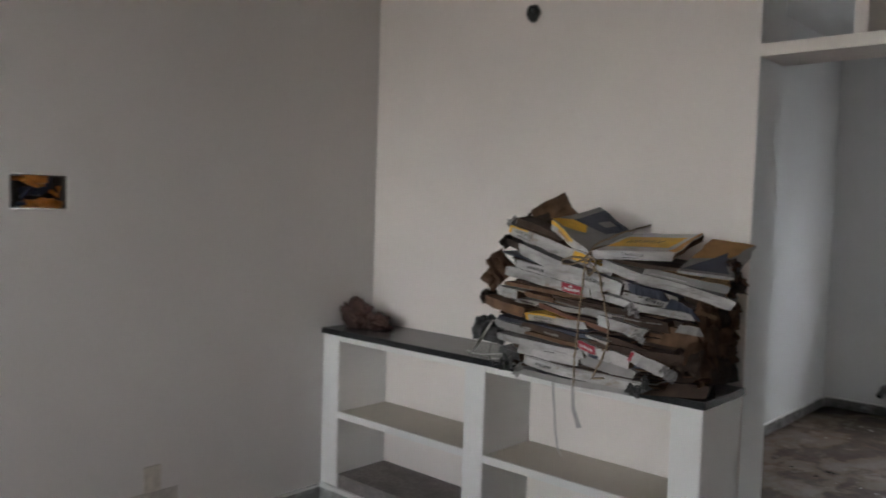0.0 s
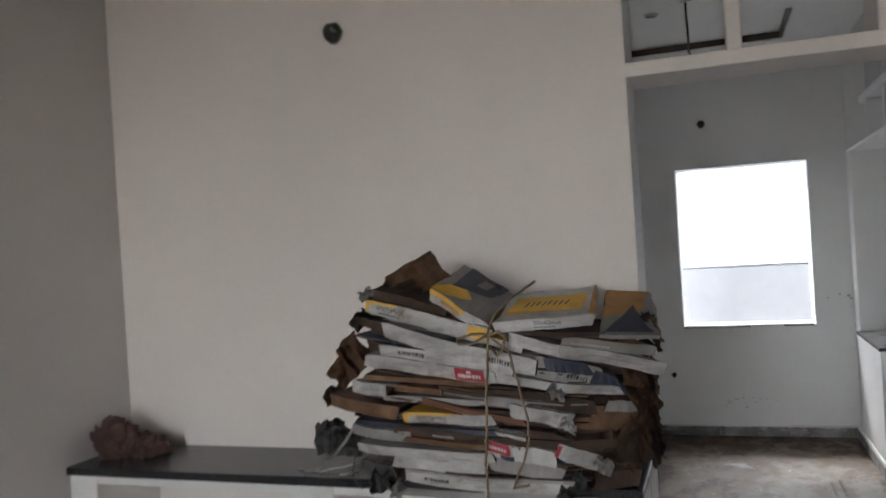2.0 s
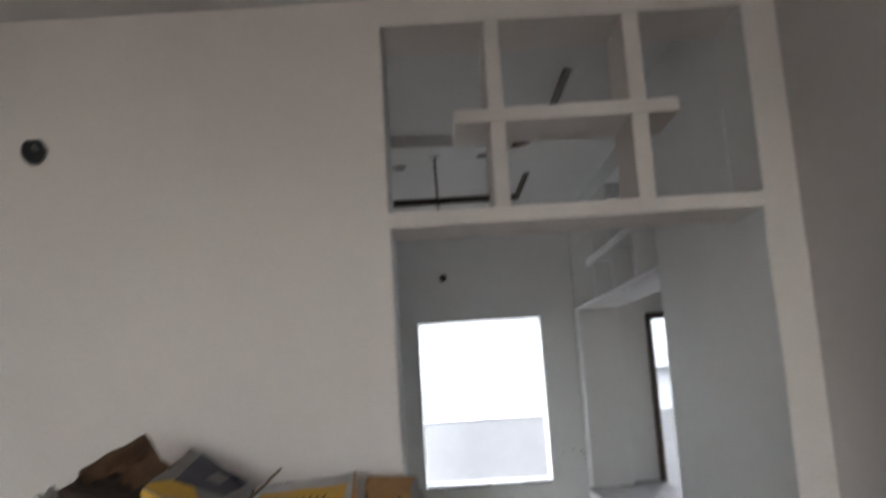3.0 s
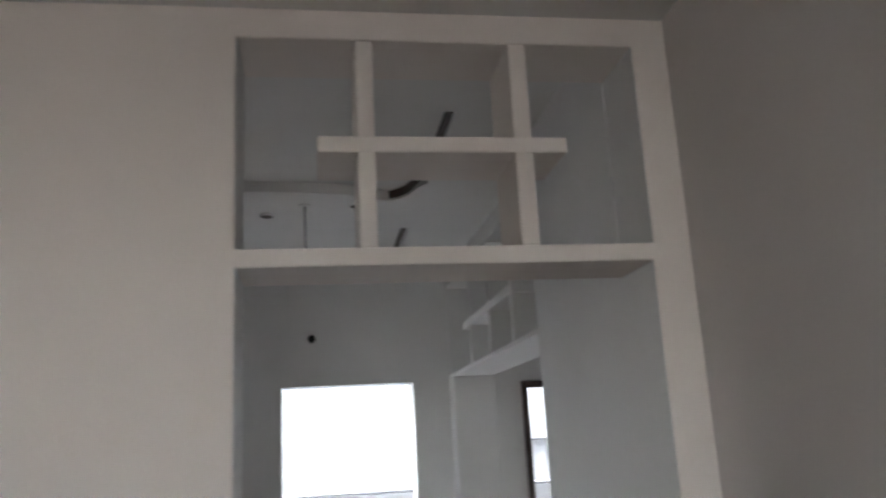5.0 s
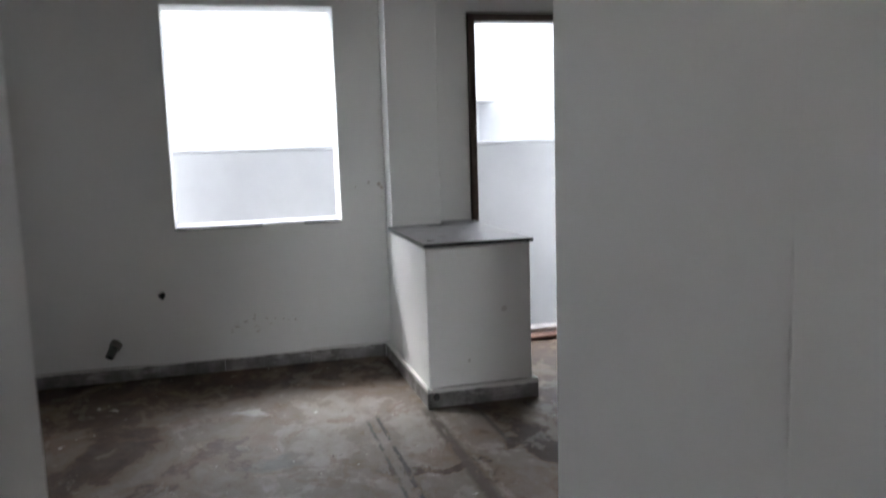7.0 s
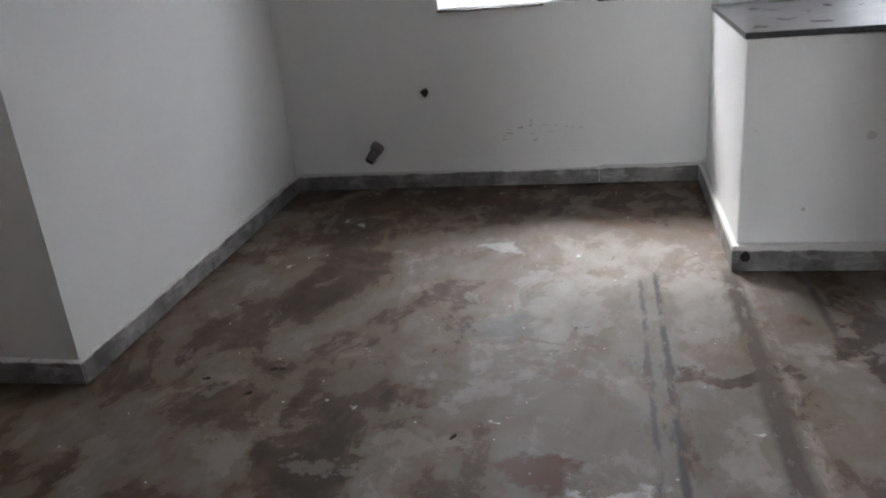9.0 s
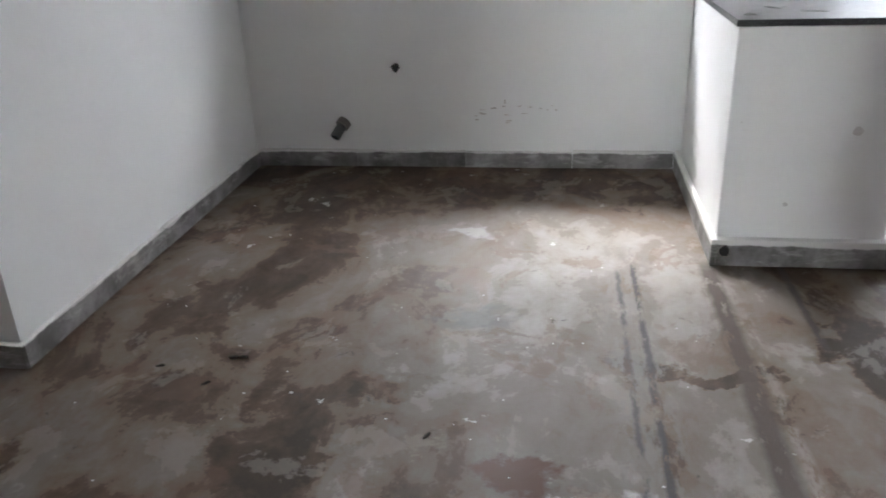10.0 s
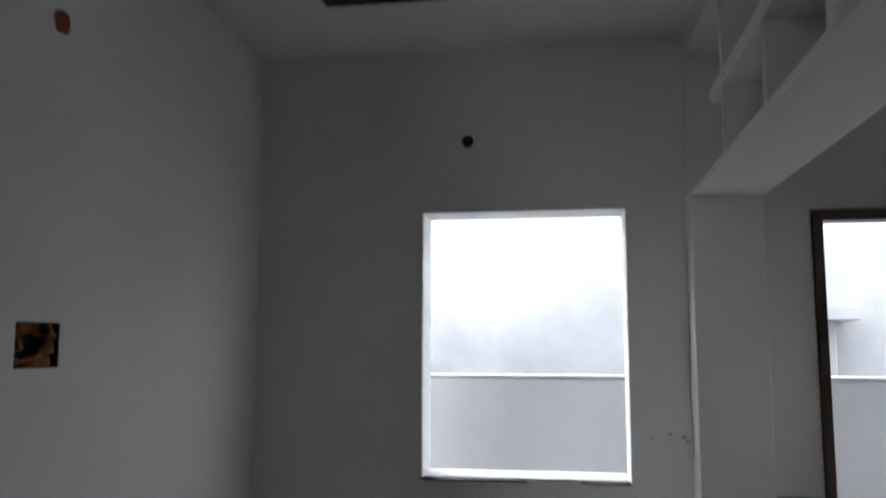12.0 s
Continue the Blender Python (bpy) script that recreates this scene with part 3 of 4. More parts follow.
def carton(xa, za, xb, zb, thick, back, depth, mats, rise=0.0, turn=0.4, name="carton", label=""):
    """A flattened carton; its front edge runs from (xa, za) to (xb, zb), set back from the heap's front. mats: edge and broad sides."""
    bm = bmesh.new()
    nx, ny = 18, 5
    seed = Vector((crng.uniform(0, 90), crng.uniform(0, 90), 0))
    length = xb - xa
    cut_a, cut_b = crng.uniform(-0.4, 0.4) * thick, crng.uniform(-0.6, 0.6) * thick
    loose = min(1.0, thick / 0.03)

    def at(u, w, k):
        """A place on the carton: u along it, w into its depth, k from its underside (0) to its top (1)."""
        x = xa + length * u + 0.014 * noise.noise(seed + Vector((w * 4, k * 2, 1)))
        x += (cut_a * (1 - u) + cut_b * u) * (k - 0.5)
        y = min(3.018, front(x) + back + depth * w)
        x -= turn * depth * w * between(x, ((-1.15, 0.0), (-1.0, 1.0)))
        z = za + (zb - za) * u + rise * depth * w
        worn = 1 - 0.15 * max(0.0, abs(u - 0.5) * 2 - 0.9) * 10
        z += (k - 0.5) * thick * worn * (1 + 0.1 * noise.noise(seed + Vector((u * 6, w * 4, 7))))
        z += loose * (0.005 * noise.noise(seed + Vector((u * 2.2, w * 2.2, 3))) + 0.0016 * noise.noise(seed + Vector((u * 17, w * 7, k * 3))))
        y += (1 - min(1.0, w * 5)) * (0.006 * noise.noise(seed + Vector((u * 5, 5, k * 0.5))) + 0.002 * noise.noise(seed + Vector((u * 25, 1, k * 2))))
        return Vector((x, y, z))

    grid = {}
    for k in (0, 1):
        for i in range(nx + 1):
            for j in range(ny + 1):
                p = at(i / nx, j / ny, k)
                if i in (0, nx):
                    p.x += 0.008 * noise.noise(seed + Vector((j * 2.6, k * 6, 9)))
                grid[k, i, j] = bm.verts.new(p)
    for i in range(nx):
        for j in range(ny):
            for k in (0, 1):
                f = bm.faces.new([grid[k, i, j], grid[k, i + 1, j], grid[k, i + 1, j + 1], grid[k, i, j + 1]])
                f.material_index = 1
    for i in range(nx):
        for j in (0, ny):
            bm.faces.new([grid[0, i, j], grid[0, i + 1, j], grid[1, i + 1, j], grid[1, i, j]])
    for j in range(ny):
        for i in (0, nx):
            f = bm.faces.new([grid[0, i, j], grid[0, i, j + 1], grid[1, i, j + 1], grid[1, i, j]])
            f.material_index = 2
    ob = part(name, bm, [*mats, KRAFT if crng.random() < 0.5 else KRAFT_DARK], bundle, label)
    surface_of[ob.name] = at
    return ob


def edge_print(on, spots, mat, name="print"):
    """Flat printed patches on a carton's front edge: (from, to, low, high) as shares of its length and thickness."""
    at = surface_of[on.name]
    lift = 0.0025 if mat in (YELLOW, RED_LABEL, TAN, NAVY) else 0.004
    bm = bmesh.new()
    for f0, f1, h0, h1 in spots:
        n = max(1, int((f1 - f0) * 18))
        rows = []
        for i in range(n + 1):
            u = f0 + (f1 - f0) * i / n
            lo, hi = at(u, 0, 0), at(u, 0, 1)
            rows.append([bm.verts.new(lo.lerp(hi, h) - Vector((0, lift, 0))) for h in (h0, h1)])
        for a, b in zip(rows, rows[1:]):
            bm.faces.new((a[0], b[0], b[1], a[1]))
    return part(name, bm, mat, on)


def strokes(on, f0, f1, h0, h1, mat, gap=0.004):
    """A line of unreadable print: short upright strokes of uneven width."""
    length = max(0.05, (surface_of[on.name](1, 0, 0) - surface_of[on.name](0, 0, 0)).length)
    spots, u = [], f0
    while u < f1:
        w = crng.uniform(0.003, 0.008) / length
        mid, half = (h0 + h1) / 2, (h1 - h0) / 2
        spots.append((u, min(f1, u + w), mid - half * crng.uniform(0.7, 1), mid + half * crng.uniform(0.7, 1)))
        u += w + crng.uniform(0.4, 1.0) * gap / length
    edge_print(on, spots, mat)


def edge_text(on, f0, f1, h0, h1, words, turned=False):
    """Printed words on a carton's front edge, upside down where the carton lies so."""
    curve = bpy.data.curves.new("print", 'FONT')
    curve.body = words
    curve.resolution_u = 2
    holder = bpy.data.objects.new("print", curve)
    me = bpy.data.meshes.new_from_object(holder)
    bpy.data.objects.remove(holder)
    bm = bmesh.new()
    bm.from_mesh(me)
    bpy.data.meshes.remove(me)
    xs, ys = [v.co.x for v in bm.verts], [v.co.y for v in bm.verts]
    at = surface_of[on.name]
    for v in bm.verts:
        s, h = (v.co.x - min(xs)) / (max(xs) - min(xs)), (v.co.y - min(ys)) / (max(ys) - min(ys))
        if turned:
            s, h = 1 - s, 1 - h
        u = f0 + (f1 - f0) * s
        v.co = at(u, 0, 0).lerp(at(u, 0, 1), h0 + (h1 - h0) * h) - Vector((0, 0.0045, 0))
    return part("print", bm, INK, on)


def top_print(on, corners, mat, lift=0.003):
    """A printed area on a carton's broad upper side, its corners as shares of length and depth."""
    at = surface_of[on.name]
    bm = bmesh.new()
    (a, b, c, d) = [Vector((*q, 0)) for q in (corners if len(corners) == 4 else [*corners, corners[-1]])]
    n = 6
    rows = []
    for i in range(n + 1):
        row = []
        for j in range(n + 1):
            q = a.lerp(b, i / n).lerp(d.lerp(c, i / n), j / n)
            row.append(bm.verts.new(at(q.x, q.y, 1) + Vector((0, 0, lift))))
        rows.append(row)
    for i in range(n):
        for j in range(n):
            bm.faces.new((rows[i][j], rows[i + 1][j], rows[i + 1][j + 1], rows[i][j + 1]))
    bmesh.ops.remove_doubles(bm, verts=bm.verts[:], dist=0.0003)
    return part("print", bm, mat, on)


def flap(x, y, z, wide, high, turn, lean, curl, mat, roll=0.0, name="flap", label="", rag=1.0):
    """A torn cardboard flap that curls away from its foot, with a ragged far edge."""
    bm = bmesh.new()
    n, m = 12, 7
    seed = Vector((crng.uniform(0, 90), 2, 5))
    rows = []
    for j in range(m + 1):
        row = []
        for i in range(n + 1):
            u, w = i / n - 0.5, j / m
            a = curl * w
            ragged = 0.86 + rag * 0.35 * noise.noise(seed + Vector((i * 0.24, 0, 0))) + rag * 0.07 * noise.noise(seed + Vector((i * 1.3, 3, 0)))
            reach = high * w * (1 - w + w * ragged)
            row.append(bm.verts.new((wide * u * (1 - 0.18 * w) + 0.01 * noise.noise(seed + Vector((w * 5, u, 8))), reach * math.sin(a) * 0.6 + 0.016 * noise.noise(seed + Vector((u * 4, w * 3, 0))), reach * math.cos(a * 0.6))))
        rows.append(row)
    for j in range(m):
        for i in range(n):
            bm.faces.new((rows[j][i], rows[j][i + 1], rows[j + 1][i + 1], rows[j + 1][i]))
    bmesh.ops.solidify(bm, geom=bm.faces[:], thickness=0.004)
    bmesh.ops.transform(bm, matrix=pose(x, y, z, lean, roll, turn), verts=bm.verts)
    return part(name, bm, mat, bundle, label)


W, G, K, D = (CARD_WHITE, CARD_GREY), (CARD_GREY, CARD_GREY), (KRAFT, KRAFT), (KRAFT_DARK, KRAFT_DARK)
carton(-1.699, 0.927, -1.214, 0.931, 0.024, 0.01, 0.4, (CARD_GREY, BLACK_FILM))
low = carton(-1.662, 0.977, -1.181, 0.956, 0.036, 0.0, 0.4, W)
carton(-1.409, 1.022, -1.211, 0.984, 0.039, 0.012, 0.36, (CARD_GREY, CARD_GREY))
carton(-1.703, 1.010, -1.410, 1.007, 0.033, 0.012, 0.38, W)
carton(-1.837, 0.987, -1.711, 0.973, 0.029, 0.03, 0.3, (BLACK_FILM, BLACK_FILM))
mid_low = carton(-1.829, 1.045, -1.389, 1.038, 0.027, 0.0, 0.4, W)
label_low = carton(-1.414, 1.068, -1.227, 1.029, 0.043, 0.004, 0.38, W)
stub = carton(-1.224, 1.059, -1.120, 1.005, 0.037, 0.0, 0.3, (CARD_WHITE, KRAFT))
carton(-1.660, 1.078, -1.298, 1.061, 0.014, 0.004, 0.38, K)
carton(-1.311, 1.096, -0.982, 1.006, 0.035, 0.03, 0.36, (KRAFT_DARK, KRAFT_DARK))
carton(-1.859, 1.093, -1.644, 1.084, 0.029, 0.012, 0.36, G)
carton(-1.845, 1.114, -1.339, 1.100, 0.016, 0.02, 0.38, (NAVY, NAVY))
carton(-1.693, 1.106, -1.049, 1.051, 0.023, 0.012, 0.38, D)
carton(-1.385, 1.106, -1.305, 1.088, 0.010, 0.0, 0.2, (CARD_WHITE, CARD_GREY))
carton(-1.932, 1.172, -1.674, 1.150, 0.039, 0.004, 0.36, K)
small = carton(-1.660, 1.146, -1.385, 1.144, 0.029, -0.004, 0.3, (CARD_WHITE, YELLOW))
end_white = carton(-1.339, 1.169, -1.180, 1.132, 0.037, -0.004, 0.3, W)
carton(-1.591, 1.194, -1.297, 1.132, 0.018, 0.0, 0.3, (RUST_CARD, KRAFT))
carton(-1.253, 1.188, -1.120, 1.160, 0.043, 0.02, 0.34, D)
carton(-1.097, 1.158, -1.017, 1.148, 0.029, 0.01, 0.3, (CARD_GREY, KRAFT))
carton(-1.173, 1.136, -0.998, 1.106, 0.060, 0.03, 0.34, K)
carton(-1.725, 1.195, -1.414, 1.187, 0.016, 0.012, 0.36, G)
carton(-1.413, 1.195, -1.302, 1.179, 0.023, 0.012, 0.36, (CARD_GREY, CARD_GREY))
tag = carton(-1.846, 1.222, -1.718, 1.214, 0.035, 0.006, 0.34, W)
carton(-1.684, 1.224, -1.536, 1.215, 0.018, 0.014, 0.3, (KRAFT, KRAFT))
carton(-1.549, 1.222, -1.241, 1.201, 0.023, 0.018, 0.36, D)
carton(-1.793, 1.255, -1.393, 1.241, 0.013, 0.006, 0.38, (KRAFT, KRAFT))
red_one = carton(-1.778, 1.304, -1.375, 1.258, 0.037, 0.0, 0.4, W)
long_low = carton(-1.389, 1.256, -1.061, 1.197, 0.026, 0.004, 0.38, W)
dark_box = carton(-1.269, 1.286, -1.110, 1.233, 0.060, 0.02, 0.34, (CARD_GREY, NAVY))
carton(-1.244, 1.293, -1.130, 1.262, 0.035, 0.008, 0.3, (NAVY, NAVY))
carton(-1.125, 1.239, -1.045, 1.204, 0.043, 0.012, 0.32, (NAVY, CARD_GREY))
second = carton(-1.727, 1.335, -1.323, 1.276, 0.039, 0.006, 0.4, W)
carton(-1.790, 1.420, -1.527, 1.348, 0.025, 0.014, 0.36, D)
grey_top = carton(-1.710, 1.393, -1.264, 1.281, 0.045, 0.0, 0.4, W)
long_white = carton(-1.758, 1.467, -1.379, 1.373, 0.041, -0.006, 0.4, (CARD_WHITE, KRAFT))
carton(-1.409, 1.373, -1.290, 1.329, 0.021, 0.0, 0.36, (CARD_WHITE, YELLOW))
right_low = carton(-1.190, 1.348, -0.957, 1.293, 0.025, 0.012, 0.38, (CARD_GREY, TAN))
right_white = carton(-1.329, 1.364, -0.940, 1.246, 0.033, -0.004, 0.4, (CARD_WHITE, CARD_GREY))
carton(-1.370, 1.385, -1.090, 1.354, 0.014, 0.01, 0.36, D)
carton(-1.749, 1.497, -1.515, 1.433, 0.033, 0.03, 0.34, D, rise=0.1)
yellow_white = carton(-1.550, 1.492, -1.382, 1.389, 0.037, 0.0, 0.32, (CARD_WHITE, CARD_GREY), rise=0.17)
yellow_top = carton(-1.369, 1.393, -1.112, 1.4, 0.030, -0.006, 0.3, (CARD_WHITE, CARD_WHITE), rise=0.2)
tan_right = carton(-1.101, 1.352, -0.948, 1.334, 0.010, 0.0, 0.3, (CARD_GREY, CARD_GREY), rise=0.33, turn=0.16)
edge_print(low, [(0.0, 1.0, 0.86, 0.97)], CARD_GREY)
strokes(low, 0.13, 0.29, 0.32, 0.62, INK)
strokes(low, 0.45, 0.7, 0.3, 0.45, CARD_GREY)
strokes(mid_low, 0.72, 0.86, 0.2, 0.4, CARD_GREY)
edge_print(label_low, [(0.02, 0.36, 0.3, 1.0)], RED_LABEL, "red_label")
strokes(label_low, 0.06, 0.3, 0.5, 0.72, CHIP)
edge_print(label_low, [(0.2, 0.4, 0.0, 0.28)], NAVY)
edge_print(stub, [(0.0, 0.1, 0.0, 0.9)], RED_LABEL, "red_label")
edge_print(small, [(0.0, 0.05, 0.0, 1.0), (0.03, 0.56, 0.78, 1.0)], YELLOW)
edge_text(small, 0.16, 0.5, 0.28, 0.66, "300x450mm", True)
strokes(small, 0.18, 0.48, 0.08, 0.2, INK)
strokes(tag, 0.3, 0.85, 0.4, 0.6, CARD_GREY)
edge_print(red_one, [(0.72, 0.93, 0.06, 0.98)], RED_LABEL, "red_label")
strokes(red_one, 0.745, 0.9, 0.28, 0.58, CHIP)
edge_print(red_one, [(0.81, 0.84, 0.66, 0.82)], CHIP)
strokes(red_one, 0.52, 0.62, 0.35, 0.6, CARD_GREY)
strokes(long_low, 0.8, 0.96, 0.3, 0.6, CARD_GREY)
strokes(second, 0.15, 0.36, 0.42, 0.78, INK)
strokes(second, 0.38, 0.5, 0.42, 0.6, CARD_GREY)
strokes(grey_top, 0.7, 0.86, 0.25, 0.6, INK)
for row in (0.62, 0.74):
    strokes(grey_top, 0.12, 0.44, row, row + 0.05, CARD_GREY, 0.003)
strokes(dark_box, 0.55, 0.85, 0.3, 0.5, INK)
edge_print(long_white, [(0.0, 0.03, 0.2, 1.0), (0.03, 0.26, 0.84, 1.0)], YELLOW)
edge_print(long_white, [(0.84, 1.0, 0.2, 0.9)], YELLOW)
edge_text(long_white, 0.1, 0.33, 0.36, 0.78, "300x450mm", True)
strokes(long_white, 0.13, 0.3, 0.16, 0.3, INK)
strokes(right_low, 0.1, 0.5, 0.3, 0.5, CARD_WHITE)
for row in (0.42, 0.56):
    strokes(right_white, 0.06, 0.34, row, row + 0.06, CARD_GREY, 0.003)
strokes(right_white, 0.5, 0.85, 0.45, 0.58, CARD_GREY, 0.003)
edge_print(yellow_white, [(0.0, 0.62, 0.62, 1.0)], YELLOW)
edge_print(yellow_white, [(0.2, 0.52, 0.3, 0.6)], TAN)
top_print(yellow_white, [(0.0, 0.02), (0.25, 0.02), (0.6, 0.3), (0.3, 0.5)], YELLOW)
top_print(yellow_white, [(0.22, 0.3), (0.8, 0.55), (0.92, 0.98), (0.2, 0.98)], NAVY, 0.006)
top_print(yellow_white, [(0.5, 0.62), (0.66, 0.66), (0.7, 0.84), (0.52, 0.84)], CARD_GREY, 0.008)
edge_text(yellow_top, 0.41, 0.69, 0.42, 0.82, "300x450mm")
strokes(yellow_top, 0.42, 0.64, 0.16, 0.3, INK)
top_print(yellow_top, [(0.06, 0.2), (0.84, 0.2), (0.84, 0.74), (0.1, 0.74)], YELLOW)
for k in range(8):
    u = 0.24 + 0.06 * k
    top_print(yellow_top, [(u, 0.38), (u + 0.02, 0.38), (u + 0.024, 0.52), (u + 0.004, 0.52)], INK, 0.006)
top_print(yellow_top, [(0.92, 0.0), (1.0, 0.0), (1.0, 1.0), (0.94, 1.0)], TAN, 0.004)
top_print(tan_right, [(0.0, 0.35), (0.72, 0.5), (0.98, 1.0), (0.0, 1.0)], TAN)
top_print(tan_right, [(0.08, 0.02), (0.9, 0.02), (0.6, 0.62)], NAVY, 0.006)

# torn flaps and film that stick out of the heap
flap(-1.625, 2.635, 1.49, 0.2, 0.115, 4, 14, 0.3, KRAFT, -26, label="brown upright flap", rag=0.15)
flap(-1.69, 2.62, 1.47, 0.16, 0.06, -6, 30, 0.4, KRAFT_DARK, -18, rag=0.6)
flap(-1.745, 2.60, 1.475, 0.1, 0.045, 10, 40, 0.9, KRAFT_DARK, -24)
flap(-1.765, 2.55, 1.485, 0.05, 0.035, 30, 20, 1.0, CARD_GREY, -30)
flap(-1.47, 2.75, 1.485, 0.13, 0.035, 4, 24, 0.4, NAVY, 26, rag=0.2)
flap(-1.80, 2.57, 1.275, 0.1, 0.13, 62, -20, -0.4, KRAFT, -34, rag=0.15)
flap(-1.84, 2.58, 1.25, 0.1, 0.09, 24, 20, 0.3, KRAFT, -50, rag=0.15)
flap(-1.79, 2.57, 1.405, 0.07, 0.05, 30, 20, 0.8, KRAFT_DARK, -40)
flap(-1.925, 2.62, 1.165, 0.08, 0.06, 50, -20, -0.6, KRAFT_DARK, -20)
flap(-1.945, 2.62, 1.01, 0.12, 0.11, 20, -6, 0.7, BLACK_FILM, -12, label="crumpled black film", rag=0.5)
flap(-1.90, 2.6, 1.0, 0.1, 0.1, 34, 10, 0.9, BLACK_FILM, 10, rag=0.5)
flap(-1.975, 2.64, 0.995, 0.07, 0.12, 60, 0, 0.5, BLACK_FILM, 14, rag=0.5)
flap(-1.74, 2.5, 0.925, 0.07, 0.07, 14, 10, 1.0, BLACK_FILM, -10)
flap(-1.70, 2.5, 0.91, 0.05, 0.06, -30, 5, 1.3, CARD_GREY, 15)
flap(-1.205, 2.5, 0.925, 0.05, 0.05, 25, 14, 1.0, BLACK_FILM, 20)
flap(-1.165, 2.52, 0.94, 0.07, 0.06, -20, 20, 0.9, BLACK_FILM, -25)
flap(-1.12, 2.57, 0.985, 0.06, 0.05, 25, 30, 0.9, CARD_GREY, 30, rag=1.6)
flap(-1.0, 2.70, 0.99, 0.2, 0.17, 84, -6, 0.35, KRAFT, 8, label="brown torn side flap", rag=0.8)
flap(-1.03, 2.66, 1.0, 0.12, 0.15, 40, 4, -0.4, KRAFT, -12, rag=0.9)
flap(-1.07, 2.62, 1.0, 0.12, 0.1, 14, 12, 0.4, KRAFT_DARK, 6, rag=0.9)
flap(-1.0, 2.72, 1.13, 0.2, 0.13, 80, -4, 0.5, KRAFT, -10, rag=0.9)
flap(-1.02, 2.66, 1.2, 0.1, 0.09, 50, -8, 0.7, KRAFT, 16, rag=1.2)
flap(-0.985, 2.8, 1.275, 0.12, 0.06, 80, -30, 0.7, KRAFT_DARK, -10, rag=1.4)
flap(-0.965, 2.78, 1.32, 0.09, 0.05, 70, -24, 0.8, KRAFT, 24, rag=1.6)
flap(-0.985, 2.76, 1.36, 0.05, 0.045, 30, -8, 0.5, KRAFT_DARK, 20, rag=1.6)
flap(-1.19, 2.49, 1.115, 0.05, 0.035, 20, 30, 0.9, CARD_WHITE, 30, rag=1.8)
flap(-1.22, 2.5, 1.2, 0.06, 0.04, 20, 46, 0.9, CARD_GREY, 26, rag=1.6)

torn = random.Random(31)
for k in range(8):
    z = 0.96 + 0.042 * k
    flap(-1.005 + torn.uniform(-0.03, 0.01), 2.7 + torn.uniform(0.0, 0.14), z, torn.uniform(0.06, 0.13), torn.uniform(0.04, 0.08), torn.uniform(60, 115), torn.uniform(-45, 30), torn.uniform(0.3, 1.0), torn.choice((KRAFT, KRAFT_DARK, KRAFT_DARK)), torn.uniform(-25, 25), rag=0.6)
for k in range(4):
    z = 1.02 + 0.09 * k
    flap(-1.85 + 0.012 * k + torn.uniform(-0.02, 0.02), 2.6 + torn.uniform(0.0, 0.12), z, torn.uniform(0.05, 0.1), torn.uniform(0.04, 0.07), torn.uniform(40, 100), torn.uniform(-40, 40), torn.uniform(0.3, 1.0), torn.choice((KRAFT, KRAFT_DARK, CARD_GREY)), torn.uniform(-30, 30))

for k in range(9):
    z = 0.99 + 0.042 * k
    flap(-0.975 + torn.uniform(-0.012, 0.01) + 0.012 * (k > 5), 2.72 + torn.uniform(0.0, 0.1), z, torn.uniform(0.1, 0.16), torn.uniform(0.05, 0.09), torn.uniform(75, 105), torn.uniform(-20, 8), torn.uniform(0.1, 0.4), torn.choice((KRAFT, KRAFT_DARK, KRAFT)), torn.uniform(-16, 16), rag=0.6)

flap(-0.985, 2.71, 1.07, 0.2, 0.15, 84, -5, 0.2, KRAFT, 4, rag=0.5)
flap(-0.98, 2.76, 1.17, 0.18, 0.12, 92, -4, 0.25, KRAFT_DARK, -6, rag=0.6)
flap(-0.975, 2.74, 0.97, 0.2, 0.12, 88, -8, 0.2, KRAFT_DARK, 3, rag=0.6)

# thin loose sheets squeezed between the cartons
sheet_rng = random.Random(17)
for k in range(40):
    z = 0.95 + 0.42 * k / 39
    lean = -0.04 - 0.12 * k / 39
    x0 = sheet_rng.uniform(-1.84, -1.4)
    x1 = min(-1.14, x0 + sheet_rng.uniform(0.3, 0.7))
    mat = sheet_rng.choice((KRAFT, KRAFT_DARK, KRAFT_DARK, KRAFT_DARK, CARD_GREY, NAVY))
    carton(x0, z + lean * (x0 + 1.4), x1, z + lean * (x1 + 1.4), sheet_rng.uniform(0.003, 0.007), sheet_rng.uniform(0.006, 0.04), 0.34, (mat, mat), name="sheet")
# Dark filler slabs set back, so gaps in the heap read as shade.
for k in range(8):
    z = 0.945 + 0.058 * k
    carton(-1.80 + 0.01 * (k % 3), z + 0.012 + 0.005 * k, -1.03 - 0.02 * (k % 2), z - 0.012 - 0.005 * k, 0.05, 0.08, 0.34, D)


def cord(points, r, mat, name, parent, label=""):
    """A slack cord through a few points, with a slight wave."""
    pts = [Vector(p) for p in points]
    line = []
    for a, b in zip(pts, pts[1:]):
        for k in range(6):
            q = a.lerp(b, k / 6)
            line.append(q + 0.004 * noise.noise_vector(q * 23))
    line.append(pts[-1])
    return part(name, tube(line, r, 6), mat, parent, label, True)


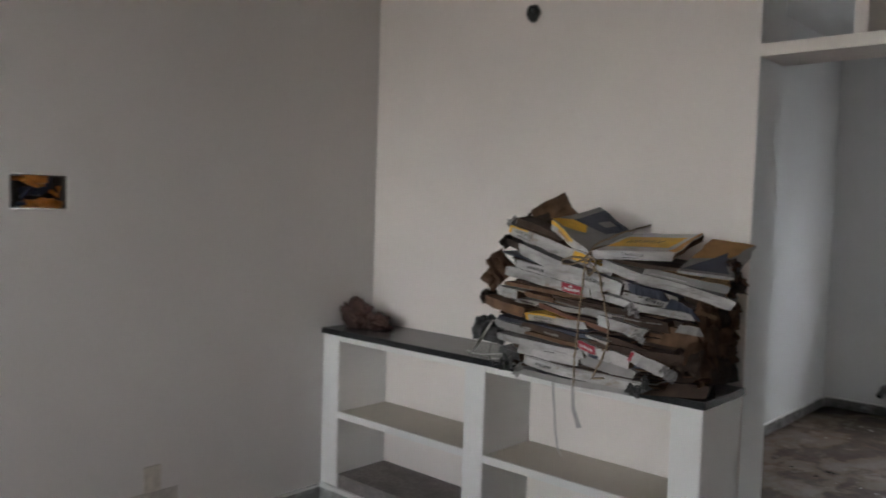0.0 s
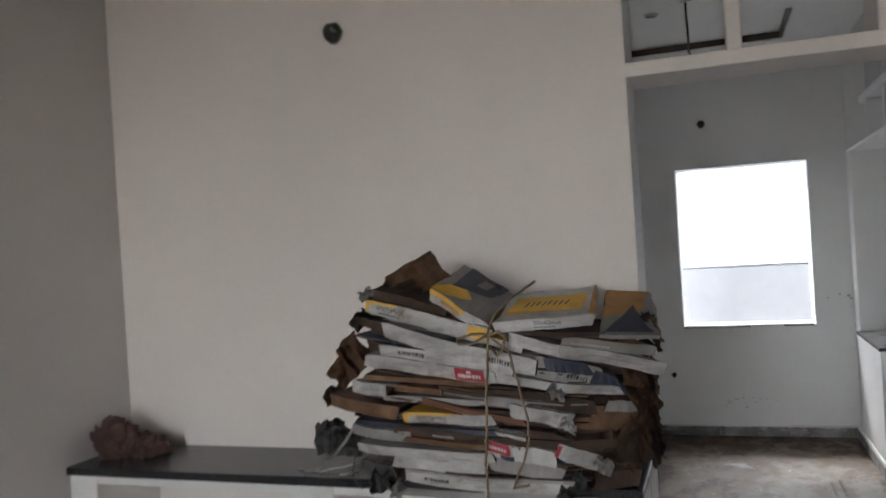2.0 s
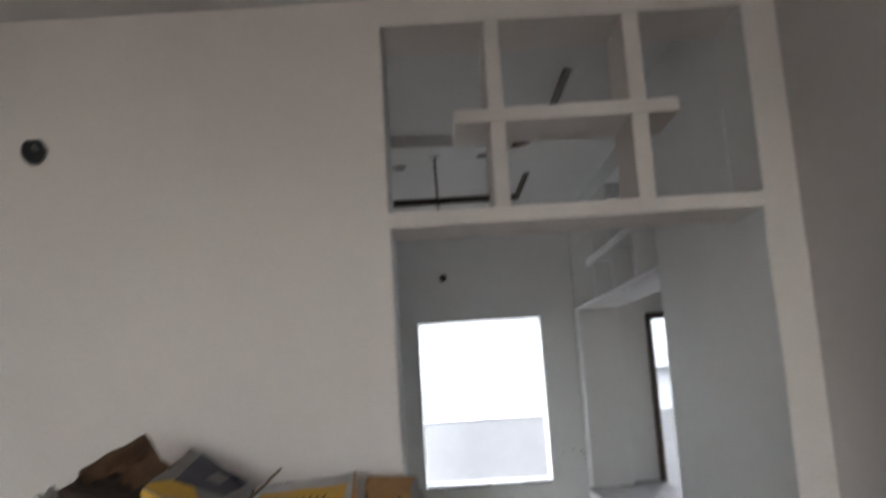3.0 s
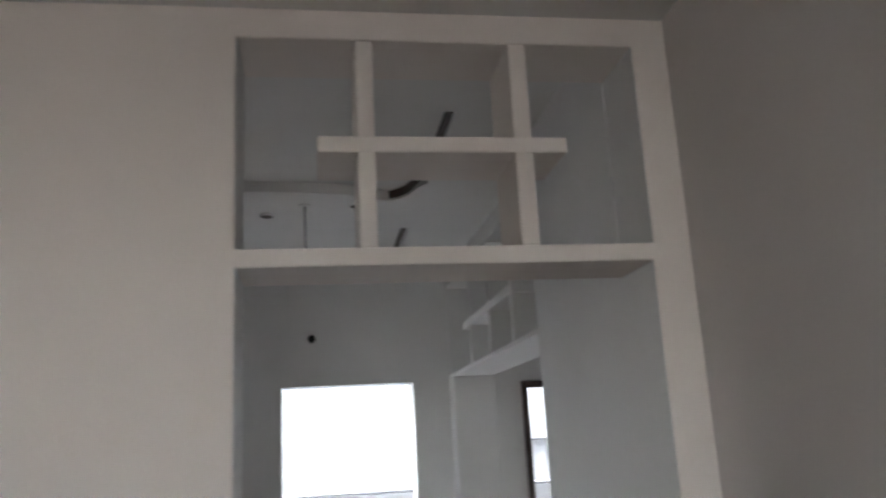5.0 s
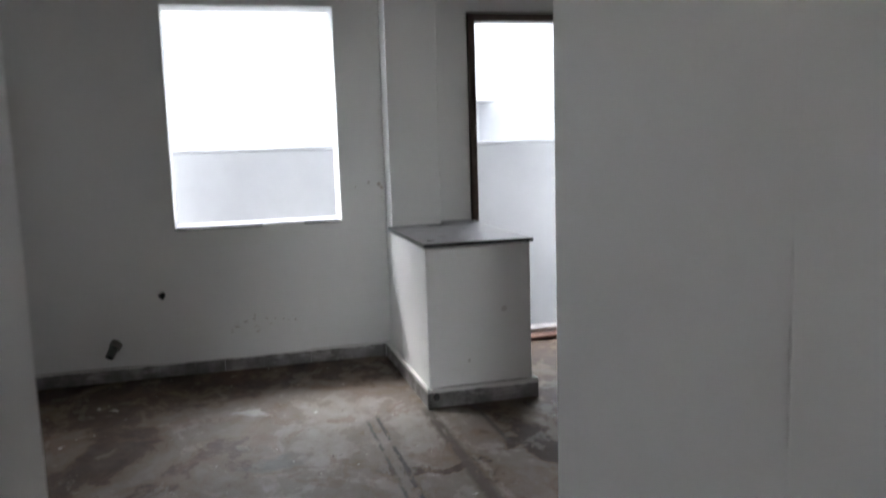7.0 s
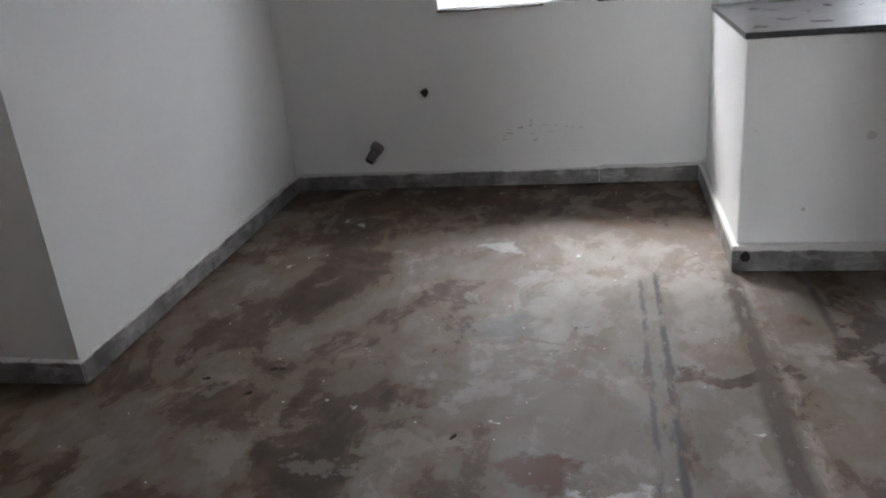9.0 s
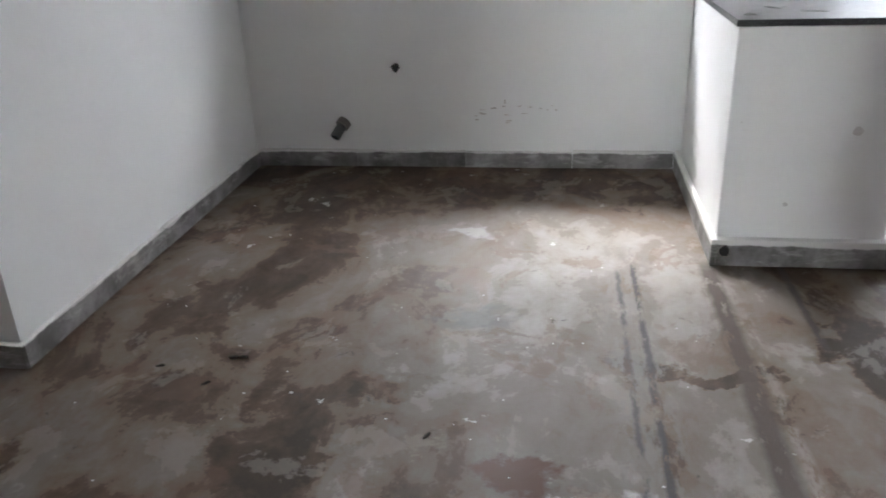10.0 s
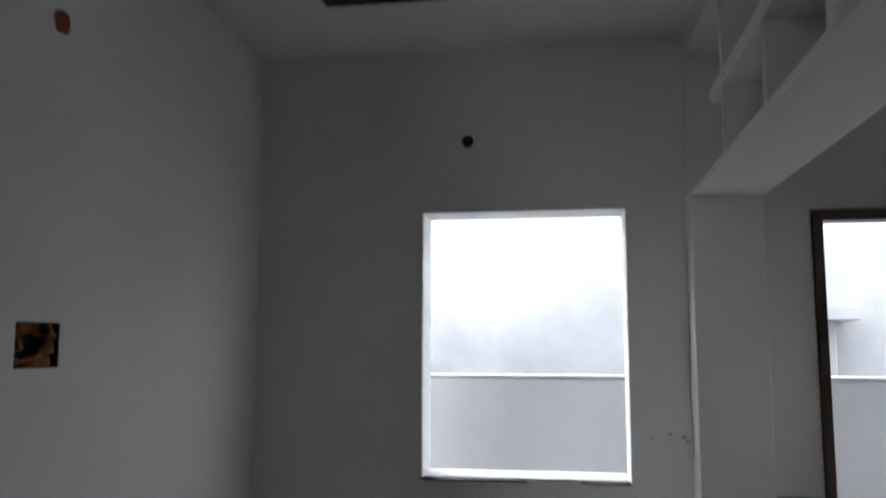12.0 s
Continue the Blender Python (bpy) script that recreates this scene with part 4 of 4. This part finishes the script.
cord([(-1.378, 2.45, 1.379), (-1.385, 2.455, 1.3), (-1.393, 2.452, 1.213), (-1.405, 2.45, 1.029), (-1.405, 2.45, 0.95), (-1.41, 2.46, 0.87)], 0.0035, TWINE, "twine", bundle)
cord([(-1.378, 2.45, 1.379), (-1.325, 2.46, 1.333), (-1.306, 2.466, 1.241), (-1.287, 2.47, 1.148), (-1.286, 2.468, 1.087), (-1.31, 2.46, 1.02), (-1.335, 2.455, 0.968), (-1.29, 2.46, 0.975)], 0.0035, TWINE, "twine", bundle)
cord([(-1.378, 2.45, 1.379), (-1.421, 2.436, 1.384), (-1.462, 2.432, 1.372), (-1.455, 2.432, 1.358), (-1.41, 2.436, 1.362), (-1.378, 2.445, 1.376)], 0.004, TWINE, "twine_bow", bundle)
cord([(-1.378, 2.445, 1.378), (-1.345, 2.44, 1.39), (-1.325, 2.44, 1.376), (-1.335, 2.44, 1.345), (-1.352, 2.44, 1.322), (-1.37, 2.445, 1.35)], 0.004, TWINE, "twine_bow", bundle)
cord([(-1.38, 2.45, 1.38), (-1.37, 2.5, 1.43), (-1.34, 2.62, 1.47), (-1.32, 2.8, 1.5)], 0.0035, TWINE, "twine", bundle)
cord([(-1.818, 2.5, 1.03), (-1.832, 2.5, 0.966), (-1.80, 2.49, 0.936), (-1.76, 2.48, 0.945), (-1.699, 2.48, 0.999)], 0.0015, BOX_STEEL, "thin_wire", bundle)


def strap(points, wide, name="loose_strap"):
    """A flat plastic strap that hangs or curls along a few points."""
    bm = bmesh.new()
    rows = []
    for p, w in points:
        p, side = Vector(p), Vector((0.9, 0.1, 0.3)) * wide * w / 2
        rows.append((bm.verts.new(p - side), bm.verts.new(p + side)))
    for a, b in zip(rows, rows[1:]):
        bm.faces.new((a[0], a[1], b[1], b[0]))
    bmesh.ops.solidify(bm, geom=bm.faces[:], thickness=0.002)
    return part(name, bm, TAPE, bundle)


strap([((-1.63, 2.655, 0.9), 1), ((-1.626, 2.655, 0.83), 1), ((-1.617, 2.655, 0.76), 0.8), ((-1.609, 2.655, 0.68), 1), ((-1.594, 2.656, 0.61), 0.7), ((-1.578, 2.656, 0.59), 0.4)], 0.011)
strap([((-1.407, 2.45, 0.96), 1), ((-1.405, 2.448, 0.9), 0.8), ((-1.4, 2.448, 0.85), 1.1), ((-1.385, 2.45, 0.81), 1.2), ((-1.375, 2.452, 0.785), 1.6)], 0.014)
strap([((-1.825, 2.515, 1.11), 0.5), ((-1.85, 2.51, 1.07), 1), ((-1.90, 2.53, 1.02), 1.2), ((-1.96, 2.58, 0.98), 1.1), ((-2.03, 2.64, 0.94), 1.0), ((-2.11, 2.71, 0.91), 0.6)], 0.018)


# ---- cloth and scraps on the shelf top ----
def crumpled(name, at, size, mat, label, category, seed, folds=0.35):
    bm = bmesh.new()
    bmesh.ops.create_icosphere(bm, subdivisions=5, radius=1)
    s = Vector((seed, seed * 0.7, 0))
    for v in bm.verts:
        n = v.co.normalized()
        k = 1 + folds * noise.noise(s + n * 1.3)
        k -= folds * 0.55 * (1 - min(1.0, 5 * abs(noise.noise(s + n * 2.6)))) + folds * 0.22 * (1 - min(1.0, 4 * abs(noise.noise(s + n * 6))))
        v.co = Vector((n.x * size[0] * k, n.y * size[1] * k, max(0.0, (n.z + 0.4) * size[2] * k)))
        v.co += Vector(at)
    return tagged(mesh_object(name, bm, mat, smooth=True), label, category)


crumpled("cloth", (-2.985, 2.85, 0.906), (0.085, 0.08, 0.1), CLOTH, "crumpled maroon brown cloth on the shelf top", "cloth", 3.0, 0.5)
crumpled("cloth", (-2.875, 2.88, 0.906), (0.09, 0.06, 0.055), CLOTH, "small crumpled brown rag on the shelf top", "cloth", 9.0, 0.5)
for k, (x, y, a, length) in enumerate(((-2.06, 2.72, 30, 0.14), (-2.16, 2.75, -12, 0.1), (-1.97, 2.7, 60, 0.07))):
    bm = tube([Vector((x, y, 0.909)) + Matrix.Rotation(radians(a), 3, 'Z') @ Vector((length * s, 0.01 * math.sin(s * 7 + k), 0.02 * s * (k == 0))) for s in (0, 0.25, 0.5, 0.75, 1)], 0.0035, 5)
    tagged(mesh_object("twine_scrap", bm, TAPE), "short grey scrap of strap on the shelf top", "scrap")


# ---- wall fittings ----
def wall_hole(name, axis, plane, side, u, z, r, mat, label, ragged=0.25):
    """An open conduit hole: a ragged plaster rim round a flat disc, its dark colour painting the shaded depth."""
    hole = tagged(new(name), label, "wall hole")
    turn = {"x": Matrix.Rotation(radians(90) * side, 4, 'Y'), "y": Matrix.Rotation(radians(90), 4, 'X') if side < 0 else Matrix.Rotation(radians(-90), 4, 'X')}[axis]
    at = Matrix.Translation((plane, u, z) if axis == "x" else (u, plane, z)) @ turn
    n = 18
    edge = [r * (1 + ragged * noise.noise(Vector((math.cos(a) * 1.5 + u, math.sin(a) * 1.5, z)))) for a in [2 * math.pi * k / n for k in range(n)]]
    for nm, f0, f1, h0, h1, m in (("rim", 1.0, 1.18, 0.003, 0.001, MORTAR), ("cup", 0.0, 1.0, 0.002, 0.003, mat)):
        bm = bmesh.new()
        inner = [bm.verts.new(at @ Vector((f0 * e * math.cos(2 * math.pi * k / n), f0 * e * math.sin(2 * math.pi * k / n), h0))) for k, e in enumerate(edge)] if f0 else None
        outer = [bm.verts.new(at @ Vector((f1 * e * math.cos(2 * math.pi * k / n), f1 * e * math.sin(2 * math.pi * k / n), h1))) for k, e in enumerate(edge)]
        if inner:
            for k in range(n):
                bm.faces.new((inner[k], inner[(k + 1) % n], outer[(k + 1) % n], outer[k]))
        else:
            bm.faces.new(outer)
        part(nm, bm, m, hole)
    return hole


wall_hole("conduit_hole", "y", 3.03, -1, -2.066, 2.428, 0.033, HOLE_SHADE, "round dark conduit hole high in the wall")
sleeve = bpy.data.objects["conduit_hole"]
part("sleeve", tube([(-2.058, 3.0275, 2.437), (-2.056, 3.0245, 2.439)], 0.013, 12), PIPE_GREY, sleeve, "grey conduit end", True)
wall_hole("conduit_hole", "y", 7.02, -1, -0.874, 2.458, 0.024, HOLE_SHADE, "round dark conduit hole above the window")
wall_hole("conduit_hole", "y", 7.02, -1, -1.192, 0.482, 0.018, HOLE_SHADE, "dark pipe hole with crumbled edge below the window")
wall_hole("conduit_hole", "x", -1.92, 1, 5.386, 2.455, 0.034, RED_CAP, "open conduit hole with a red cap")
wall_hole("conduit_hole", "y", 5.934 - 0.001, -1, 0.145, 0.06, 0.018, HOLE_SHADE, "chipped dark hole in the skirting corner")
wall_hole("conduit_hole", "y", 7.004, -1, -1.72, 0.035, 0.018, HOLE_SHADE, "small dark drain hole in the skirting")

stub = thing("pipe_stub", (-1.48, 7.0, 0.17), "short grey drain pipe stub in the wall", "pipe")
part("pipe", tube([(-1.462, 7.03, 0.215), (-1.475, 6.985, 0.196), (-1.492, 6.95, 0.165)], 0.024, 14), PIPE_GREY, stub, "", True)
part("collar", tube([(-1.455, 7.022, 0.225), (-1.468, 7.0, 0.208)], 0.034, 12), MORTAR, stub, "crumbled mortar collar")
# Flat dark disc that paints the shade inside the pipe.
part("bore", tube([(-1.492, 6.9495, 0.165), (-1.4925, 6.9485, 0.164)], 0.018, 14), HOLE_SHADE, stub)


def switch_box(name, plane, side, y0, y1, z0, z1, label):
    """A steel box sunk in the wall, open, with cable ends curled up inside."""
    holder = thing(name, (plane, (y0 + y1) / 2, z0), label, "switch box")
    d = plane - side * 0.055
    t = 0.004
    a, b = sorted((plane - side * 0.002, d))
    e = 0.0015
    part("back", box(*sorted((d, d - side * t)), y0 + e, y1 - e, z0 + e, z1 - e), BOX_STEEL, holder)
    for q in ((y0 + e, y0 + t, z0 + e, z1 - e), (y1 - t, y1 - e, z0 + e, z1 - e), (y0 + t, y1 - t, z0 + e, z0 + t), (y0 + t, y1 - t, z1 - t, z1 - e)):
        part("side", box(a, b, *q), BOX_STEEL, holder)
    w, h, x = y1 - y0, z1 - z0, plane - side * 0.03
    local = random.Random(int(1000 * y0))
    for k in range(10):
        pts = []
        yy, zz = y0 + w * local.uniform(0.15, 0.85), z0 + h * (0.1 if k % 2 else 0.9)
        for s in range(5):
            pts.append((x + side * local.uniform(-0.012, 0.02), min(max(yy, y0 + 0.02), y1 - 0.02), min(max(zz, z0 + 0.018), z1 - 0.018)))
            yy += local.uniform(-0.35, 0.35) * w
            zz += local.uniform(-0.3, 0.3) * h
        part("cable", tube(pts, 0.017 if k < 6 else 0.009, 7), ORANGE if k not in (2, 7) else BLUE_WIRE, holder, "", True)


switch_box("switch_box", -3.08, 1, 1.187, 1.392, 1.488, 1.619, "open steel switch box with orange cable ends")
switch_box("switch_box", -1.92, 1, 5.262, 5.462, 1.412, 1.546, "open steel switch box with orange and black cables")

patch = box(-3.0795, -3.074, 1.72, 1.80, 0.27, 0.385, 0.002)
tagged(mesh_object("socket_patch", patch, BEIGE), "beige filler over a low socket box", "patch")
tagged(mesh_object("socket_patch", box(-3.0795, -3.0765, 1.62, 1.88, 0.14, 0.27, 0.001), SMUDGE), "grey grime patch above the skirting", "patch")

wire = thing("hanging_wire", (-0.885, 5.12, 2.921), "thin conduit hanging from the ceiling strip", "wire")
cord([(-0.885, 5.12, 2.916), (-0.887, 5.12, 2.9), (-0.884, 5.122, 2.7), (-0.886, 5.12, 2.63)], 0.006, PIPE_GREY, "cable", wire)
cord([(-0.886, 5.12, 2.63), (-0.87, 5.125, 2.605), (-0.885, 5.13, 2.59), (-0.9, 5.12, 2.61)], 0.005, TWINE, "cable_end", wire)
rose = tube([(-0.885, 5.12, 2.9185), (-0.885, 5.12, 2.908)], 0.03, 16)
part("ceiling_rose", rose, CEILING, wire)


def ceiling_box(x, y, r):
    """An open round conduit box let into the ceiling strip, with a raised plaster rim and a flat grey disc painting its
    shaded inside.
    """
    holder = thing("ceiling_conduit_box", (x, y, 2.916), "open round conduit box in the white ceiling strip", "conduit box", "ceiling conduit boxes")
    part("rim", tube([(x, y, 2.9165), (x, y, 2.906)], r, 18), CEILING, holder)
    part("cup", tube([(x, y, 2.9055), (x, y, 2.9045)], r * 0.8, 18), MORTAR, holder, "dark grey disc painted as the shaded cup")


ceiling_box(-1.09, 5.3, 0.04)
ceiling_box(-0.62, 5.12, 0.04)


# ---- marks on the walls ----
def blot(bm, cx, y, cz, w, h, seed):
    n = 12
    vs = [bm.verts.new((cx + w * math.cos(a) * (1 + 0.5 * noise.noise(Vector((math.cos(a), math.sin(a), seed)))), y, cz + h * math.sin(a) * (1 + 0.5 * noise.noise(Vector((math.cos(a), math.sin(a), seed + 5)))))) for a in [2 * math.pi * k / n for k in range(n)]]
    bm.faces.new(vs)


marks = bmesh.new()
mrng = random.Random(8)
for k in range(22):
    blot(marks, mrng.uniform(-0.82, -0.42), 7.0175, 0.245 + 0.05 * mrng.random() + 0.03 * math.sin(k), mrng.uniform(0.005, 0.018), mrng.uniform(0.0012, 0.003), k)
for x, z, w, h in ((-0.68, 0.32, 0.003, 0.012),):
    blot(marks, x, 7.0175, z, w, h, x)
tagged(mesh_object("scuff_marks", marks, SMUDGE), "brown scuff marks on the wall below the window", "stain", kind="stuff")
marks = bmesh.new()
for x, z, w in ((-0.044, 1.059, 0.006), (0.037, 1.083, 0.008), (0.1, 1.07, 0.012), (0.115, 1.05, 0.012), (0.115, 0.99, 0.004)):
    blot(marks, x, 7.0175, z, w, w * 0.9, x * 40)
tagged(mesh_object("scuff_marks", marks, SMUDGE), "grey smudges on the wall beside the window", "stain", kind="stuff")
marks = bmesh.new()
for x, z, w in ((0.52, 0.47, 0.016), (0.33, 0.22, 0.008), (0.16, 0.5, 0.003)):
    blot(marks, x, 5.968, z, w, w, x * 30)
tagged(mesh_object("scuff_marks", marks, FAINT), "faint smudges on the counter front", "stain", kind="stuff")


# ---- litter on the floor ----
lrng = random.Random(21)
chips = bmesh.new()
for k in range(60):
    x, y = lrng.uniform(-1.85, 0.05), lrng.uniform(4.2, 6.95)
    r = lrng.uniform(0.0015, 0.004) * (1.6 if k % 11 == 0 else 1)
    made = bmesh.ops.create_icosphere(chips, subdivisions=1, radius=r, matrix=Matrix.Translation((x, y, r * 0.3)) @ Matrix.Rotation(lrng.uniform(0, 3), 4, 'Z'))
    for v in made["verts"]:
        v.co.z = max(0.001, v.co.z * 0.6)
        v.co.x += lrng.uniform(-0.4, 0.4) * r
tagged(mesh_object("plaster_chips", chips, CHIP), "small white plaster chips scattered on the floor", "debris", kind="stuff")
for x, y, a in ((-1.336, 5.213, 5), (-1.531, 5.149, 20), (-1.362, 5.074, 40), (-1.31, 5.215, 0), (-0.72, 4.9, 60)):
    bm = bmesh.new()
    bmesh.ops.create_icosphere(bm, subdivisions=2, radius=1)
    for v in bm.verts:
        v.co = Vector((v.co.x * 0.014, v.co.y * 0.005, max(0, v.co.z) * 0.006 + 0.001)) * (1 + 0.4 * noise.noise(v.co * 2))
    bmesh.ops.transform(bm, matrix=pose(x, y, 0, 0, 0, a), verts=bm.verts)
    tagged(mesh_object("dry_scrap", bm, LEAF), "small dark dry scrap on the floor", "debris", "dry scraps")

# ---- outside ----
panel("sunshade", "z", 2.27, 2.35, -1.6, 2.3, 7.25, 7.78, [], OUTER_PLASTER, "grey concrete sunshade slab above the window and back door", 0.01)
# Added yard-side wall, placed to block grazing sky light from the window.
panel("light_stop_wall", "x", 3.0, 3.2, 7.25, 9.3, -0.16, 2.6, [], OUTER_PLASTER, "grey plastered side wall added to stop sideways sky light", 0.01)
compound = thing("compound_wall", (0, 7.95, -0.16), "low grey cement boundary wall with a pale top", "wall")
part("body", box(-9, 9, 7.88, 8.02, -0.16, 1.285, 0.01), OUTER_PLASTER, compound)
part("coping", box(-9, 9, 7.872, 8.03, 1.287, 1.305, 0.006), OUTER_PLASTER, compound)

neighbour = thing("neighbour_house", (0, 9.3, -0.16), "pale plastered house behind the boundary wall", "house")
part("wall", box(-10, 10, 9.3, 9.5, -0.16, 2.62), NEIGHBOUR_PLASTER, neighbour)
part("sunshade", box(0.6, 1.56, 9.0, 9.298, 1.642, 1.737, 0.008), NEIGHBOUR_PLASTER, neighbour)
part("pier", box(1.3, 1.45, 9.2, 9.298, -0.16, 1.64, 0.008), OUTER_PLASTER, neighbour)
part("parapet", box(-10, 10, 9.28, 9.52, 2.622, 2.7, 0.01), NEIGHBOUR_PLASTER, neighbour)

srng = random.Random(5)
for k in range(26):
    bm = bmesh.new()
    bmesh.ops.create_icosphere(bm, subdivisions=2, radius=1)
    r = srng.uniform(0.02, 0.06)
    for v in bm.verts:
        v.co = v.co * r * (1 + 0.5 * noise.noise(v.co * 1.7 + Vector((k, 0, 0))))
        v.co.z = max(-r * 0.5, v.co.z * 0.8)
    bmesh.ops.transform(bm, matrix=pose(srng.uniform(0.6, 2.2), srng.uniform(7.3, 7.85), -0.16 + r * 0.45, 0, 0, srng.uniform(0, 180)), verts=bm.verts)
    tagged(mesh_object("rubble_stone", bm, STONE), "grey broken stone on the ground outside", "stone", "rubble by the back door")
